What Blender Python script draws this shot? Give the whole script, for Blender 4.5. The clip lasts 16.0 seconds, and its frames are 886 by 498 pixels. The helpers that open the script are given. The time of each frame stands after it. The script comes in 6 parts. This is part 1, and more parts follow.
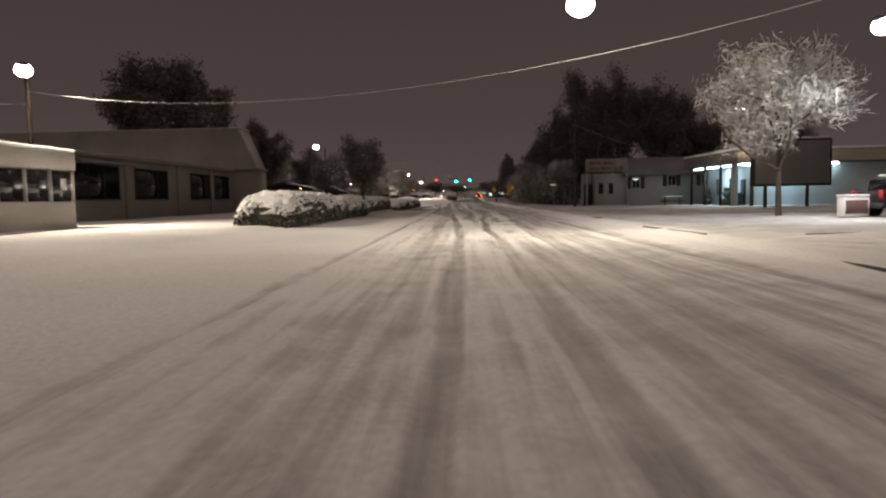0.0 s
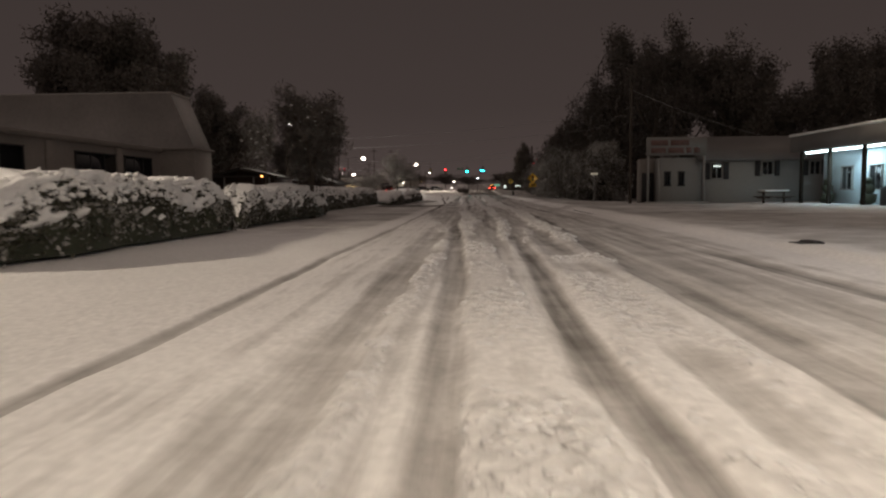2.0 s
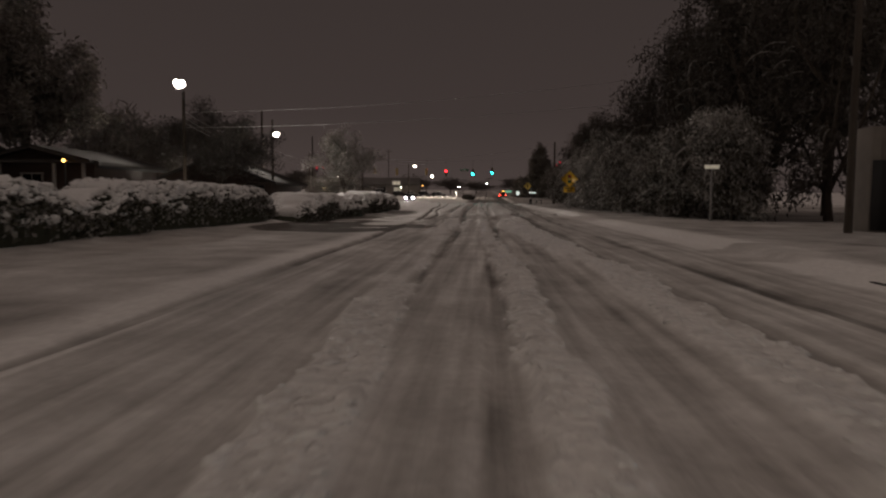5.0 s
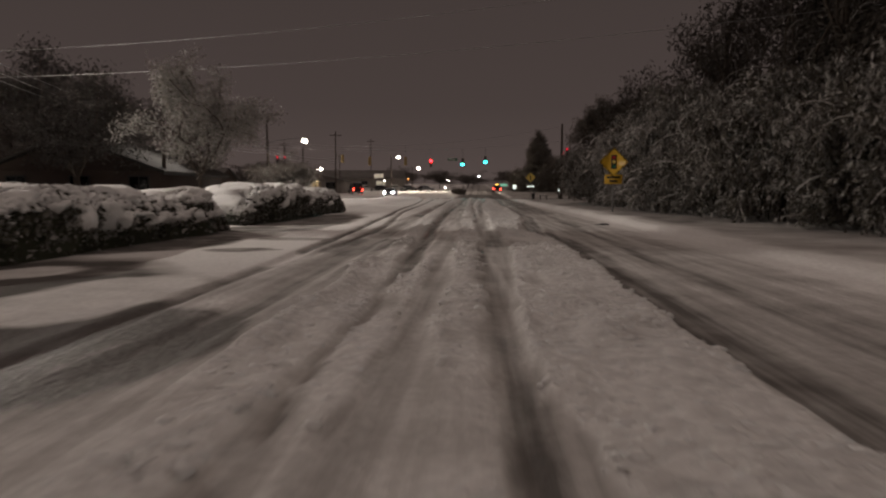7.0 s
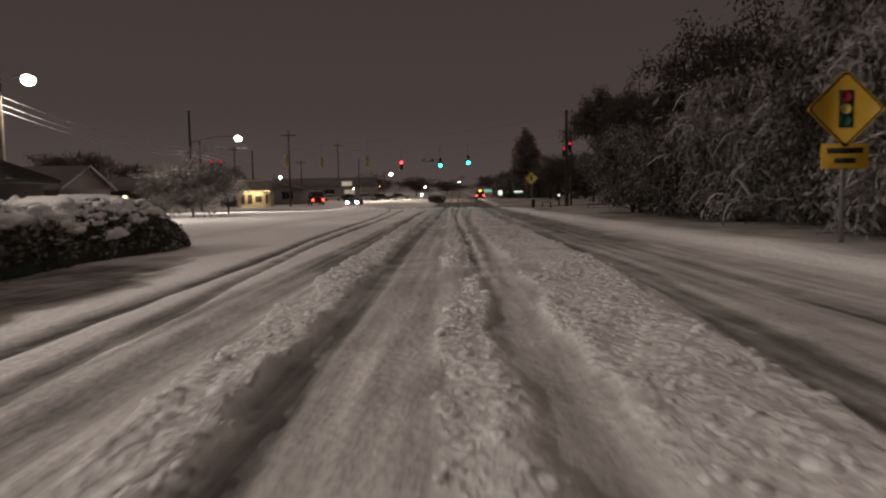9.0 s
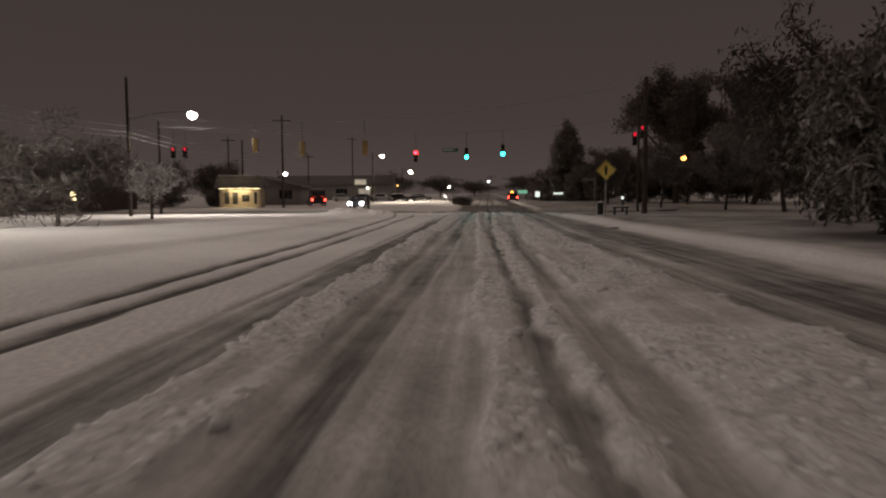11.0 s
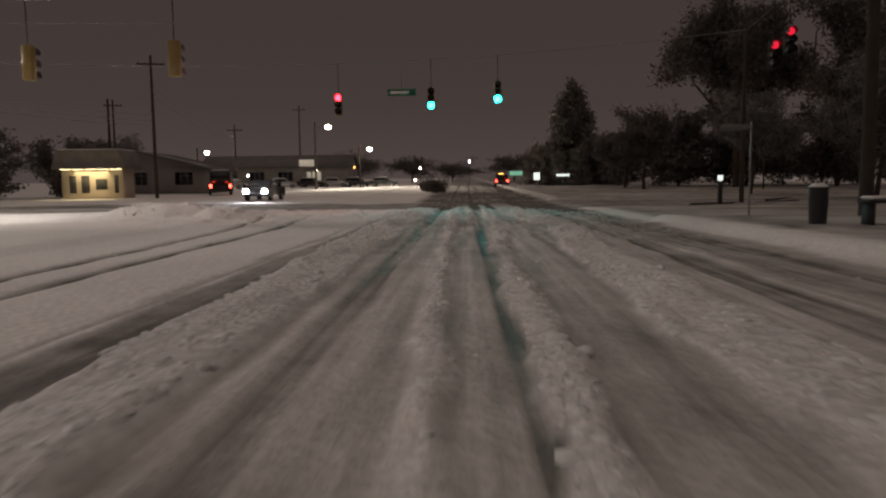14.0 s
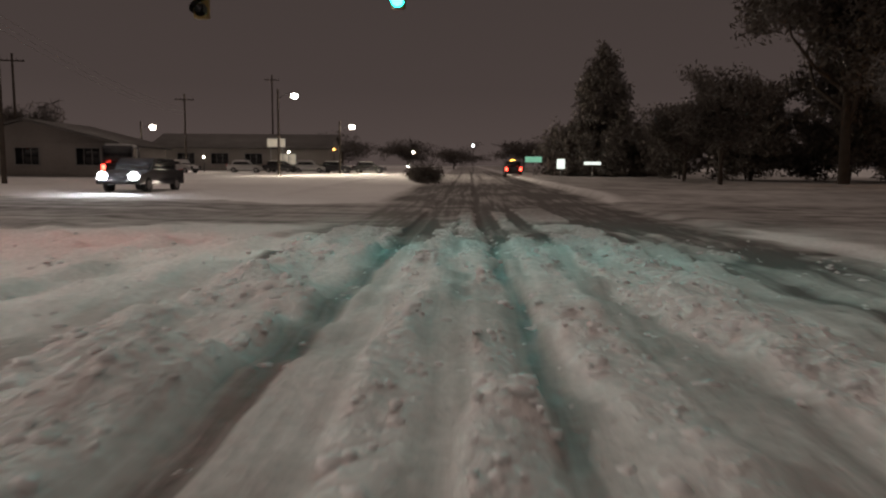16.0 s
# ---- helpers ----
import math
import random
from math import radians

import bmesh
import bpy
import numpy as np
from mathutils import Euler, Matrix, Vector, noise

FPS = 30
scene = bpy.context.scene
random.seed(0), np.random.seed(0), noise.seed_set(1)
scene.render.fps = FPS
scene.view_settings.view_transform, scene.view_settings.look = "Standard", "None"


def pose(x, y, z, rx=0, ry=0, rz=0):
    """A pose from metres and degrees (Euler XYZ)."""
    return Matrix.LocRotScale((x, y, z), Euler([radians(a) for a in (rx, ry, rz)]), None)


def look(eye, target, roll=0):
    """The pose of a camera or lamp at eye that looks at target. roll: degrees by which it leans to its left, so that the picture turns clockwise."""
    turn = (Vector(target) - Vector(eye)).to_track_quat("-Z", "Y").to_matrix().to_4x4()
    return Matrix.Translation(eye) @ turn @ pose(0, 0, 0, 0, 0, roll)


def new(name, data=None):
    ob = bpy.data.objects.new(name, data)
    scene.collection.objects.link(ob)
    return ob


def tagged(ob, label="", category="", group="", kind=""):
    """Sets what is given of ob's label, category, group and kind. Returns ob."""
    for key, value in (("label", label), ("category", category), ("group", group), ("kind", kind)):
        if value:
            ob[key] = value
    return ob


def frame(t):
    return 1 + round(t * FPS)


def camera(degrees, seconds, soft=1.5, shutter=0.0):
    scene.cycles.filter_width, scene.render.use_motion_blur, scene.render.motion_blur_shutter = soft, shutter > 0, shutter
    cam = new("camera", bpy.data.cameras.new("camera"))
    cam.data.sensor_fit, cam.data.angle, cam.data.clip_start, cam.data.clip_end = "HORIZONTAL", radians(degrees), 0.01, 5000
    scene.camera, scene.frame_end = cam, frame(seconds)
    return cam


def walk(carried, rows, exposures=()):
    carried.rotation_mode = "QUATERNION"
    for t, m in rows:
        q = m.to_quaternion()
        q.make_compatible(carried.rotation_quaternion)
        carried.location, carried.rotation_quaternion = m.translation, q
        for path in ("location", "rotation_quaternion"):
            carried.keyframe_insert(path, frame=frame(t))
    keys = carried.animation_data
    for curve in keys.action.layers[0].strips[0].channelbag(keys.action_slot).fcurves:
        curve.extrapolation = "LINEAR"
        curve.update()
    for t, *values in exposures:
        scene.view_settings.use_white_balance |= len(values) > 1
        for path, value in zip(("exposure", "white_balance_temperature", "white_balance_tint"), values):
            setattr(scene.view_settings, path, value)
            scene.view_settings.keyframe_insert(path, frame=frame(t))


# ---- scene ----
cam = camera(66.0, 16.0, soft=2.2, shutter=0.2)
PATH = [
    (0, (0.063, 1.441, 1.158), (0.002, 3.435, 1.011), -1.1),
    (0.5, (0.13, 6.028, 1.172), (0.036, 8.023, 1.063), -0.4),
    (1, (0.121, 10.987, 1.199), (0.052, 12.98, 1.056), -1.0),
    (1.5, (0.198, 15.735, 1.156), (0.103, 17.727, 1.002), -0.8),
    (2, (0.117, 20.033, 1.156), (0.022, 22.023, 0.987), -0.6),
    (2.5, (0.325, 24.982, 1.136), (0.216, 26.971, 0.958), -0.3),
    (3, (0.311, 29.907, 1.152), (0.205, 31.895, 0.957), -0.4),
    (3.5, (0.513, 34.572, 1.171), (0.445, 36.564, 1.007), -1.0),
    (4, (0.531, 39.209, 1.136), (0.423, 41.2, 0.976), 0.1),
    (6.5, (0.568, 63.449, 1.075), (0.447, 65.441, 0.94), 0.6),
    (7, (0.641, 68.468, 1.154), (0.542, 70.458, 0.987), 0.2),
    (7.5, (0.505, 73.328, 1.142), (0.417, 75.319, 0.973), -0.2),
    (8, (0.341, 78.019, 1.106), (0.327, 80.012, 0.936), -1.7),
    (8.5, (0.279, 83.143, 1.116), (0.264, 85.138, 0.98), -1.3),
    (9, (0.232, 88.186, 1.126), (0.192, 90.181, 0.982), -1.0),
    (9.5, (0.159, 93.185, 1.15), (0.106, 95.179, 1.014), -1.1),
    (10, (0.058, 98.23, 1.151), (-0.048, 100.222, 1.007), -0.1),
    (12.5, (-0.091, 123.195, 1.088), (-0.211, 125.188, 0.961), -0.3),
    (13, (-0.08, 128.193, 1.142), (-0.142, 130.187, 0.996), -1.0),
    (13.5, (-0.086, 133.178, 1.135), (-0.146, 135.17, 0.964), -0.8),
    (14, (-0.007, 138.104, 1.14), (-0.068, 140.095, 0.959), -0.7),
    (14.5, (0.019, 143.015, 1.196), (-0.034, 145.005, 1.004), -0.5),
    (15, (0.037, 147.987, 1.188), (0.02, 149.976, 0.983), -1.1),
    (15.5, (0.011, 152.879, 1.234), (-0.036, 154.867, 1.021), -0.4),
    (16, (0.071, 157.253, 1.159), (0.007, 159.24, 0.944), 0.5),
]
EXPOSURE = [(0.0, 0.4), (0.5, 0.1), (1.5, 0.05), (3.0, 0.0), (4.0, -0.2), (6.5, 0.28), (7.5, 0.36), (9.0, 0.3), (10.0, 0.28), (12.5, 0.1), (14.5, 0.25), (16.0, 0.35)]
walk(cam, [(t, look(eye, target, roll)) for t, eye, target, roll in PATH], EXPOSURE)


# ---- night sky, exposure ----
world = bpy.data.worlds.new("night_sky")
scene.world = world
world.use_nodes = True
wn, wl = world.node_tree.nodes, world.node_tree.links
w_co = wn.new("ShaderNodeTexCoord")
w_xyz = wn.new("ShaderNodeSeparateXYZ")
w_ramp = wn.new("ShaderNodeValToRGB")
w_ramp.color_ramp.elements[0].position = 0.0
w_ramp.color_ramp.elements[0].color = (0.068, 0.051, 0.0465, 1)
w_ramp.color_ramp.elements[1].position = 0.9
w_ramp.color_ramp.elements[1].color = (0.215, 0.168, 0.145, 1)
for height, tone in ((0.12, (0.050, 0.0375, 0.0345, 1)), (0.35, (0.041, 0.031, 0.0285, 1))):
    w_ramp.color_ramp.elements.new(height).color = tone
wl.new(w_co.outputs["Generated"], w_xyz.inputs[0])
wl.new(w_xyz.outputs["Z"], w_ramp.inputs[0])
wl.new(w_ramp.outputs[0], wn["Background"].inputs[0])
wn["Background"].inputs[1].default_value = 1.0

LAMP = 1.0  # common factor on the street lamps


def rgb(c):
    return (*c, 1.0)


# ---- materials ----
def material(name, color, rough=0.8, metal=0.0, vary=0.25, scale=3.0, bump=0.3, bump_scale=None, emit=None, strength=0.0, random=0.0, spec=None):
    """A surface with variation at two scales, bump, and an optional change from object to object."""
    m = bpy.data.materials.new(name)
    m.use_nodes = True
    n, l = m.node_tree.nodes, m.node_tree.links
    b = n["Principled BSDF"]
    b.inputs["Roughness"].default_value, b.inputs["Metallic"].default_value = rough, metal
    if spec is not None:
        b.inputs["Specular IOR Level"].default_value = spec
    co = n.new("ShaderNodeTexCoord")
    big, fine = n.new("ShaderNodeTexNoise"), n.new("ShaderNodeTexNoise")
    big.inputs["Scale"].default_value, fine.inputs["Scale"].default_value = scale * 0.3, scale * 5
    big.inputs["Detail"].default_value = 5
    l.new(co.outputs["Object"], big.inputs["Vector"])
    l.new(co.outputs["Object"], fine.inputs["Vector"])
    mix = n.new("ShaderNodeMath")
    mix.operation = "MULTIPLY_ADD"
    mix.inputs[1].default_value = 0.4
    l.new(fine.outputs[0], mix.inputs[0])
    l.new(big.outputs[0], mix.inputs[2])
    ramp = n.new("ShaderNodeMapRange")
    ramp.inputs["From Min"].default_value, ramp.inputs["From Max"].default_value = 0.35, 1.05
    ramp.inputs["To Min"].default_value, ramp.inputs["To Max"].default_value = 1 - vary, 1 + vary
    l.new(mix.outputs[0], ramp.inputs[0])
    out = ramp.outputs[0]
    if random:
        info = n.new("ShaderNodeObjectInfo")
        more = n.new("ShaderNodeMapRange")
        more.inputs["To Min"].default_value, more.inputs["To Max"].default_value = 1 - random, 1 + random
        l.new(info.outputs["Random"], more.inputs[0])
        both = n.new("ShaderNodeMath")
        both.operation = "MULTIPLY"
        l.new(out, both.inputs[0])
        l.new(more.outputs[0], both.inputs[1])
        out = both.outputs[0]
    scaled = n.new("ShaderNodeVectorMath")
    scaled.operation = "SCALE"
    scaled.inputs[0].default_value = color
    l.new(out, scaled.inputs["Scale"])
    l.new(scaled.outputs[0], b.inputs["Base Color"])
    if bump:
        bp = n.new("ShaderNodeBump")
        bp.inputs["Strength"].default_value, bp.inputs["Distance"].default_value = bump, 0.03
        src = fine
        if bump_scale:
            src = n.new("ShaderNodeTexNoise")
            src.inputs["Scale"].default_value = bump_scale
            src.inputs["Detail"].default_value = 4
            l.new(co.outputs["Object"], src.inputs["Vector"])
        l.new(src.outputs[0], bp.inputs["Height"])
        l.new(bp.outputs[0], b.inputs["Normal"])
    if emit:
        b.inputs["Emission Color"].default_value = rgb(emit)
        b.inputs["Emission Strength"].default_value = strength
    return m


def ground_material():
    """Fresh snow that turns to packed slush and wet asphalt where wheels have run, and darker where shade is painted.
    """
    m = bpy.data.materials.new("snow_ground")
    m.use_nodes = True
    n, l = m.node_tree.nodes, m.node_tree.links
    b = n["Principled BSDF"]
    co = n.new("ShaderNodeTexCoord")
    at = n.new("ShaderNodeAttribute")
    at.attribute_name = "packed"
    noises = []
    for s, d in ((0.15, 4), (1.3, 6), (14.0, 5), (60.0, 3)):
        t = n.new("ShaderNodeTexNoise")
        t.inputs["Scale"].default_value, t.inputs["Detail"].default_value = s, d
        l.new(co.outputs["Object"], t.inputs["Vector"])
        noises.append(t)
    # ragged edge of the packed tracks
    jag = n.new("ShaderNodeMath")
    jag.operation = "MULTIPLY_ADD"
    jag.inputs[1].default_value = 0.55
    l.new(noises[1].outputs[0], jag.inputs[0])
    l.new(at.outputs["Fac"], jag.inputs[2])
    edge = n.new("ShaderNodeMapRange")
    edge.inputs["From Min"].default_value, edge.inputs["From Max"].default_value = 0.42, 1.15
    l.new(jag.outputs[0], edge.inputs[0])
    ramp = n.new("ShaderNodeValToRGB")
    e = ramp.color_ramp.elements
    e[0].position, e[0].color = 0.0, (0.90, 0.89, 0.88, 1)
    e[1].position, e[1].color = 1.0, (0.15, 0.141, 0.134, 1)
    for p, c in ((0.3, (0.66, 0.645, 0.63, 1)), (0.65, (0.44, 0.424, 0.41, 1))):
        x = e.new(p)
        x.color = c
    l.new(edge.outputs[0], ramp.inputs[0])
    var = n.new("ShaderNodeMapRange")
    var.inputs["From Min"].default_value, var.inputs["From Max"].default_value = 0.3, 0.7
    var.inputs["To Min"].default_value, var.inputs["To Max"].default_value = 0.88, 1.05
    l.new(noises[0].outputs[0], var.inputs[0])
    var2 = n.new("ShaderNodeMapRange")
    var2.inputs["From Min"].default_value, var2.inputs["From Max"].default_value = 0.3, 0.7
    var2.inputs["To Min"].default_value, var2.inputs["To Max"].default_value = 0.88, 1.06
    l.new(noises[2].outputs[0], var2.inputs[0])
    # fine streaks along the way that wheels run
    stretch = n.new("ShaderNodeMapping")
    stretch.inputs["Scale"].default_value = (5.5, 0.22, 1.0)
    l.new(co.outputs["Object"], stretch.inputs["Vector"])
    streak = n.new("ShaderNodeTexNoise")
    streak.inputs["Scale"].default_value, streak.inputs["Detail"].default_value = 1.0, 5
    l.new(stretch.outputs[0], streak.inputs["Vector"])
    sv = n.new("ShaderNodeMapRange")
    sv.inputs["From Min"].default_value, sv.inputs["From Max"].default_value = 0.35, 0.65
    sv.inputs["To Min"].default_value, sv.inputs["To Max"].default_value = 0.0, 0.30
    l.new(streak.outputs[0], sv.inputs[0])
    churn = n.new("ShaderNodeAttribute")
    churn.attribute_name = "driven"
    part_streak = n.new("ShaderNodeMath")
    part_streak.operation = "MULTIPLY"
    l.new(sv.outputs[0], part_streak.inputs[0])
    l.new(churn.outputs["Fac"], part_streak.inputs[1])
    addup = n.new("ShaderNodeMath")
    l.new(at.outputs["Fac"], addup.inputs[0])
    l.new(part_streak.outputs[0], addup.inputs[1])
    l.new(addup.outputs[0], jag.inputs[2])
    mul = n.new("ShaderNodeMath")
    mul.operation = "MULTIPLY"
    l.new(var.outputs[0], mul.inputs[0])
    l.new(var2.outputs[0], mul.inputs[1])
    sc = n.new("ShaderNodeVectorMath")
    sc.operation = "SCALE"
    band = n.new("ShaderNodeAttribute")
    band.attribute_name = "churned"
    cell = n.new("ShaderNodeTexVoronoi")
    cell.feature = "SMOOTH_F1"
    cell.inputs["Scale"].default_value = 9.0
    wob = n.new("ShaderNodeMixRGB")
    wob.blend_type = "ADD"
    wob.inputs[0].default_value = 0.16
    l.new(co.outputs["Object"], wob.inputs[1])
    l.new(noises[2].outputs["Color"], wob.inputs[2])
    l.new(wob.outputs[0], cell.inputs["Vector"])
    # darker colour between lumps paints in shade that the bump leaves too weak
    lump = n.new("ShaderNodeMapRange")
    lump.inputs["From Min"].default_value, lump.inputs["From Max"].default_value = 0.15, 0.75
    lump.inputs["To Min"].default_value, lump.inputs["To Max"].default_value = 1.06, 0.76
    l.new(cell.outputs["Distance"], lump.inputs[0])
    gap_shade = n.new("ShaderNodeMix")
    gap_shade.inputs["A"].default_value = 1.0
    l.new(band.outputs["Fac"], gap_shade.inputs["Factor"])
    l.new(lump.outputs[0], gap_shade.inputs["B"])
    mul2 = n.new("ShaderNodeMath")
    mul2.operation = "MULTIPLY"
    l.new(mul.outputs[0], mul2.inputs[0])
    l.new(gap_shade.outputs["Result"], mul2.inputs[1])
    l.new(ramp.outputs[0], sc.inputs[0])
    l.new(mul2.outputs[0], sc.inputs["Scale"])
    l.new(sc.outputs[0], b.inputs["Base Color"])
    rr = n.new("ShaderNodeMapRange")
    rr.inputs["To Min"].default_value, rr.inputs["To Max"].default_value = 0.95, 0.62
    gloss = n.new("ShaderNodeMapRange")
    gloss.inputs["To Min"].default_value, gloss.inputs["To Max"].default_value = 0.05, 0.22
    polish = n.new("ShaderNodeMath")
    polish.operation = "MULTIPLY"
    l.new(edge.outputs[0], polish.inputs[0])
    l.new(churn.outputs["Fac"], polish.inputs[1])
    l.new(polish.outputs[0], gloss.inputs[0])
    l.new(gloss.outputs[0], b.inputs["Specular IOR Level"])
    l.new(polish.outputs[0], rr.inputs[0])
    l.new(rr.outputs[0], b.inputs["Roughness"])
    b1, b2 = n.new("ShaderNodeBump"), n.new("ShaderNodeBump")
    b1.inputs["Strength"].default_value, b1.inputs["Distance"].default_value = 0.55, 0.05
    b2.inputs["Strength"].default_value, b2.inputs["Distance"].default_value = 0.5, 0.012
    l.new(noises[2].outputs[0], b1.inputs["Height"])
    l.new(noises[3].outputs[0], b2.inputs["Height"])
    l.new(b1.outputs[0], b2.inputs["Normal"])
    b3 = n.new("ShaderNodeBump")
    b3.invert = True
    b3.inputs["Distance"].default_value = 0.07
    l.new(band.outputs["Fac"], b3.inputs["Strength"])
    l.new(cell.outputs["Distance"], b3.inputs["Height"])
    l.new(b2.outputs[0], b3.inputs["Normal"])
    l.new(b3.outputs[0], b.inputs["Normal"])
    return m


def spray_material(name, dark, pale, share, rough=0.8):
    """Foliage of which a share of the sprays carries snow, each spray by itself."""
    m = bpy.data.materials.new(name)
    m.use_nodes = True
    n, l = m.node_tree.nodes, m.node_tree.links
    b = n["Principled BSDF"]
    b.inputs["Roughness"].default_value = rough
    b.inputs["Specular IOR Level"].default_value = 0.2
    geo, co, patch = n.new("ShaderNodeNewGeometry"), n.new("ShaderNodeTexCoord"), n.new("ShaderNodeTexNoise")
    patch.inputs["Scale"].default_value, patch.inputs["Detail"].default_value = 0.9, 3
    l.new(co.outputs["Object"], patch.inputs["Vector"])
    both = n.new("ShaderNodeMath")
    both.operation = "MULTIPLY_ADD"
    both.inputs[1].default_value = 1.5
    l.new(patch.outputs[0], both.inputs[0])
    l.new(geo.outputs["Random Per Island"], both.inputs[2])
    ramp = n.new("ShaderNodeValToRGB")
    cut = n.new("ShaderNodeMapRange")
    cut.inputs["From Min"].default_value, cut.inputs["From Max"].default_value = 0.3, 2.2
    l.new(both.outputs[0], cut.inputs[0])
    l.new(cut.outputs[0], ramp.inputs[0])
    e = ramp.color_ramp.elements
    e[0].position, e[0].color = 0.0, rgb([c * 0.6 for c in dark])
    e[1].position, e[1].color = 1.0, rgb(pale)
    for p, c in ((1 - share - 0.06, [c * 1.5 for c in dark]), (1 - share + 0.08, [0.6 * c for c in pale])):
        x = e.new(p)
        x.color = rgb(c)
    l.new(ramp.outputs[0], b.inputs["Base Color"])
    return m


SNOW_GROUND = ground_material()
FROND_SNOW = spray_material("frond_snow", (0.22, 0.214, 0.205), (0.66, 0.65, 0.64), 0.55)
SPRAY_LADEN = spray_material("snow_laden_evergreen_spray", (0.095, 0.088, 0.074), (0.58, 0.57, 0.55), 0.50)
SPRAY_WOOD = spray_material("dusky_evergreen_spray", (0.068, 0.061, 0.054), (0.24, 0.23, 0.22), 0.30)
SPRAY_DARK = spray_material("dark_evergreen_spray", (0.125, 0.113, 0.10), (0.36, 0.35, 0.34), 0.28)
SPRAY_BLACK = spray_material("shaded_evergreen_spray", (0.055, 0.050, 0.046), (0.15, 0.145, 0.14), 0.3)
TWIG = spray_material("snow_dusted_twig", (0.10, 0.089, 0.080), (0.27, 0.26, 0.25), 0.36)
TWIG_PALE = spray_material("pale_frosted_twig", (0.15, 0.14, 0.13), (0.42, 0.41, 0.40), 0.5)
FROST_DULL = spray_material("dull_frosted_twig", (0.22, 0.205, 0.19), (0.62, 0.61, 0.59), 0.58)
FROST = spray_material("frosted_twig", (0.30, 0.28, 0.26), (0.80, 0.79, 0.77), 0.66)
HEDGE_LEAF = spray_material("hedge_leaf", (0.062, 0.060, 0.046), (0.46, 0.45, 0.43), 0.45)
SNOW = material("snow", (0.80, 0.80, 0.80), 0.85, vary=0.12, scale=4, bump=0.6, bump_scale=18)
LEAF = material("evergreen_leaf", (0.035, 0.040, 0.022), 0.6, vary=0.5, scale=1.2, bump=0, random=0.25)
BARK = material("bark", (0.075, 0.060, 0.048), 0.9, vary=0.4, scale=6, bump=0.8)
DARK_POLE = material("dark_pole_wood", (0.030, 0.024, 0.019), 0.95, vary=0.35, scale=5, bump=0.6, spec=0.1)
BOARD_BACK = material("dark_board_back", (0.05, 0.048, 0.047), 0.95, vary=0.3, scale=2, bump=0.1, spec=0.03)
POLE = material("weathered_pole_wood", (0.060, 0.047, 0.037), 0.85, vary=0.35, scale=5, bump=0.6)
STEEL = material("galvanised_steel", (0.36, 0.36, 0.36), 0.45, 0.8, vary=0.15, scale=8, bump=0.1)
CABLE = material("rimed_cable", (0.34, 0.34, 0.34), 0.6, vary=0.1, bump=0)
BLACK = material("black_paint", (0.02, 0.02, 0.02), 0.5, vary=0.2, bump=0.1)
YELLOW = material("signal_yellow_paint", (0.30, 0.205, 0.065), 0.5, vary=0.15, scale=6, bump=0.1)
SIGN_YELLOW = material("yellow_sign_sheeting", (0.85, 0.52, 0.045), 0.35, vary=0.08, scale=3, bump=0.05)
SIGN_LEMON = material("pale_yellow_sign_sheeting", (0.88, 0.68, 0.16), 0.35, vary=0.08, scale=3, bump=0.05)
SIGN_WHITE = material("white_sign_sheeting", (0.8, 0.8, 0.78), 0.4, vary=0.06, scale=3, bump=0.05)
SIGN_GREEN = material("green_sign_sheeting", (0.02, 0.16, 0.09), 0.4, vary=0.1, scale=3, bump=0.05)
SIGN_RED = material("red_sign_paint", (0.45, 0.03, 0.03), 0.5, vary=0.15, scale=3, bump=0.05)
FADED_RED = material("faded_red_paint", (0.15, 0.085, 0.078), 0.6, vary=0.3, scale=3, bump=0.1)
WHITE_PAINT = material("white_painted_boards", (0.26, 0.256, 0.247), 0.6, vary=0.12, scale=1.5, bump=0.25)
DULL_BOARD = material("dull_white_board", (0.19, 0.185, 0.178), 0.7, vary=0.15, scale=1.5, bump=0.2)
CREAM = material("cream_painted_wall", (0.45, 0.38, 0.29), 0.7, vary=0.14, scale=1.2, bump=0.3)
GREY_WALL = material("grey_block_wall", (0.27, 0.25, 0.232), 0.85, vary=0.2, scale=1.0, bump=0.4)
SHOP_WALL = material("dark_rendered_wall", (0.23, 0.208, 0.19), 0.9, vary=0.25, scale=0.8, bump=0.4)
BRICK = material("dull_brick_wall", (0.055, 0.038, 0.032), 0.85, vary=0.25, scale=2.5, bump=0.5)
BOOTH_WHITE = material("cream_white_booth_paint", (0.42, 0.405, 0.37), 0.6, vary=0.14, scale=1.5, bump=0.25)
BLUE_WALL = material("pale_blue_painted_wall", (0.50, 0.60, 0.64), 0.65, vary=0.12, scale=1.5, bump=0.2)
DARK_TRIM = material("dark_trim", (0.028, 0.028, 0.03), 0.75, vary=0.2, bump=0.1)
ROOFING = material("dark_shingle_roof", (0.20, 0.188, 0.178), 0.9, vary=0.3, scale=3, bump=0.5)
DARK_ROOF = material("dark_wet_shingle_roof", (0.055, 0.052, 0.050), 0.9, vary=0.3, scale=2, bump=0.4, spec=0.1)
RUST_ROOF = material("snow_dusted_roof", (0.16, 0.152, 0.146), 0.9, vary=0.25, scale=1.5, bump=0.4)
SNOWY_ROOF = material("snow_filmed_roof", (0.40, 0.385, 0.37), 0.9, vary=0.3, scale=0.9, bump=0.4)
GLASS_DARK = material("dark_window_glass", (0.012, 0.013, 0.015), 0.08, vary=0.2, bump=0.0)
CAR_DARK = material("dark_car_paint", (0.04, 0.04, 0.045), 0.3, 0.2, vary=0.1, bump=0.0)
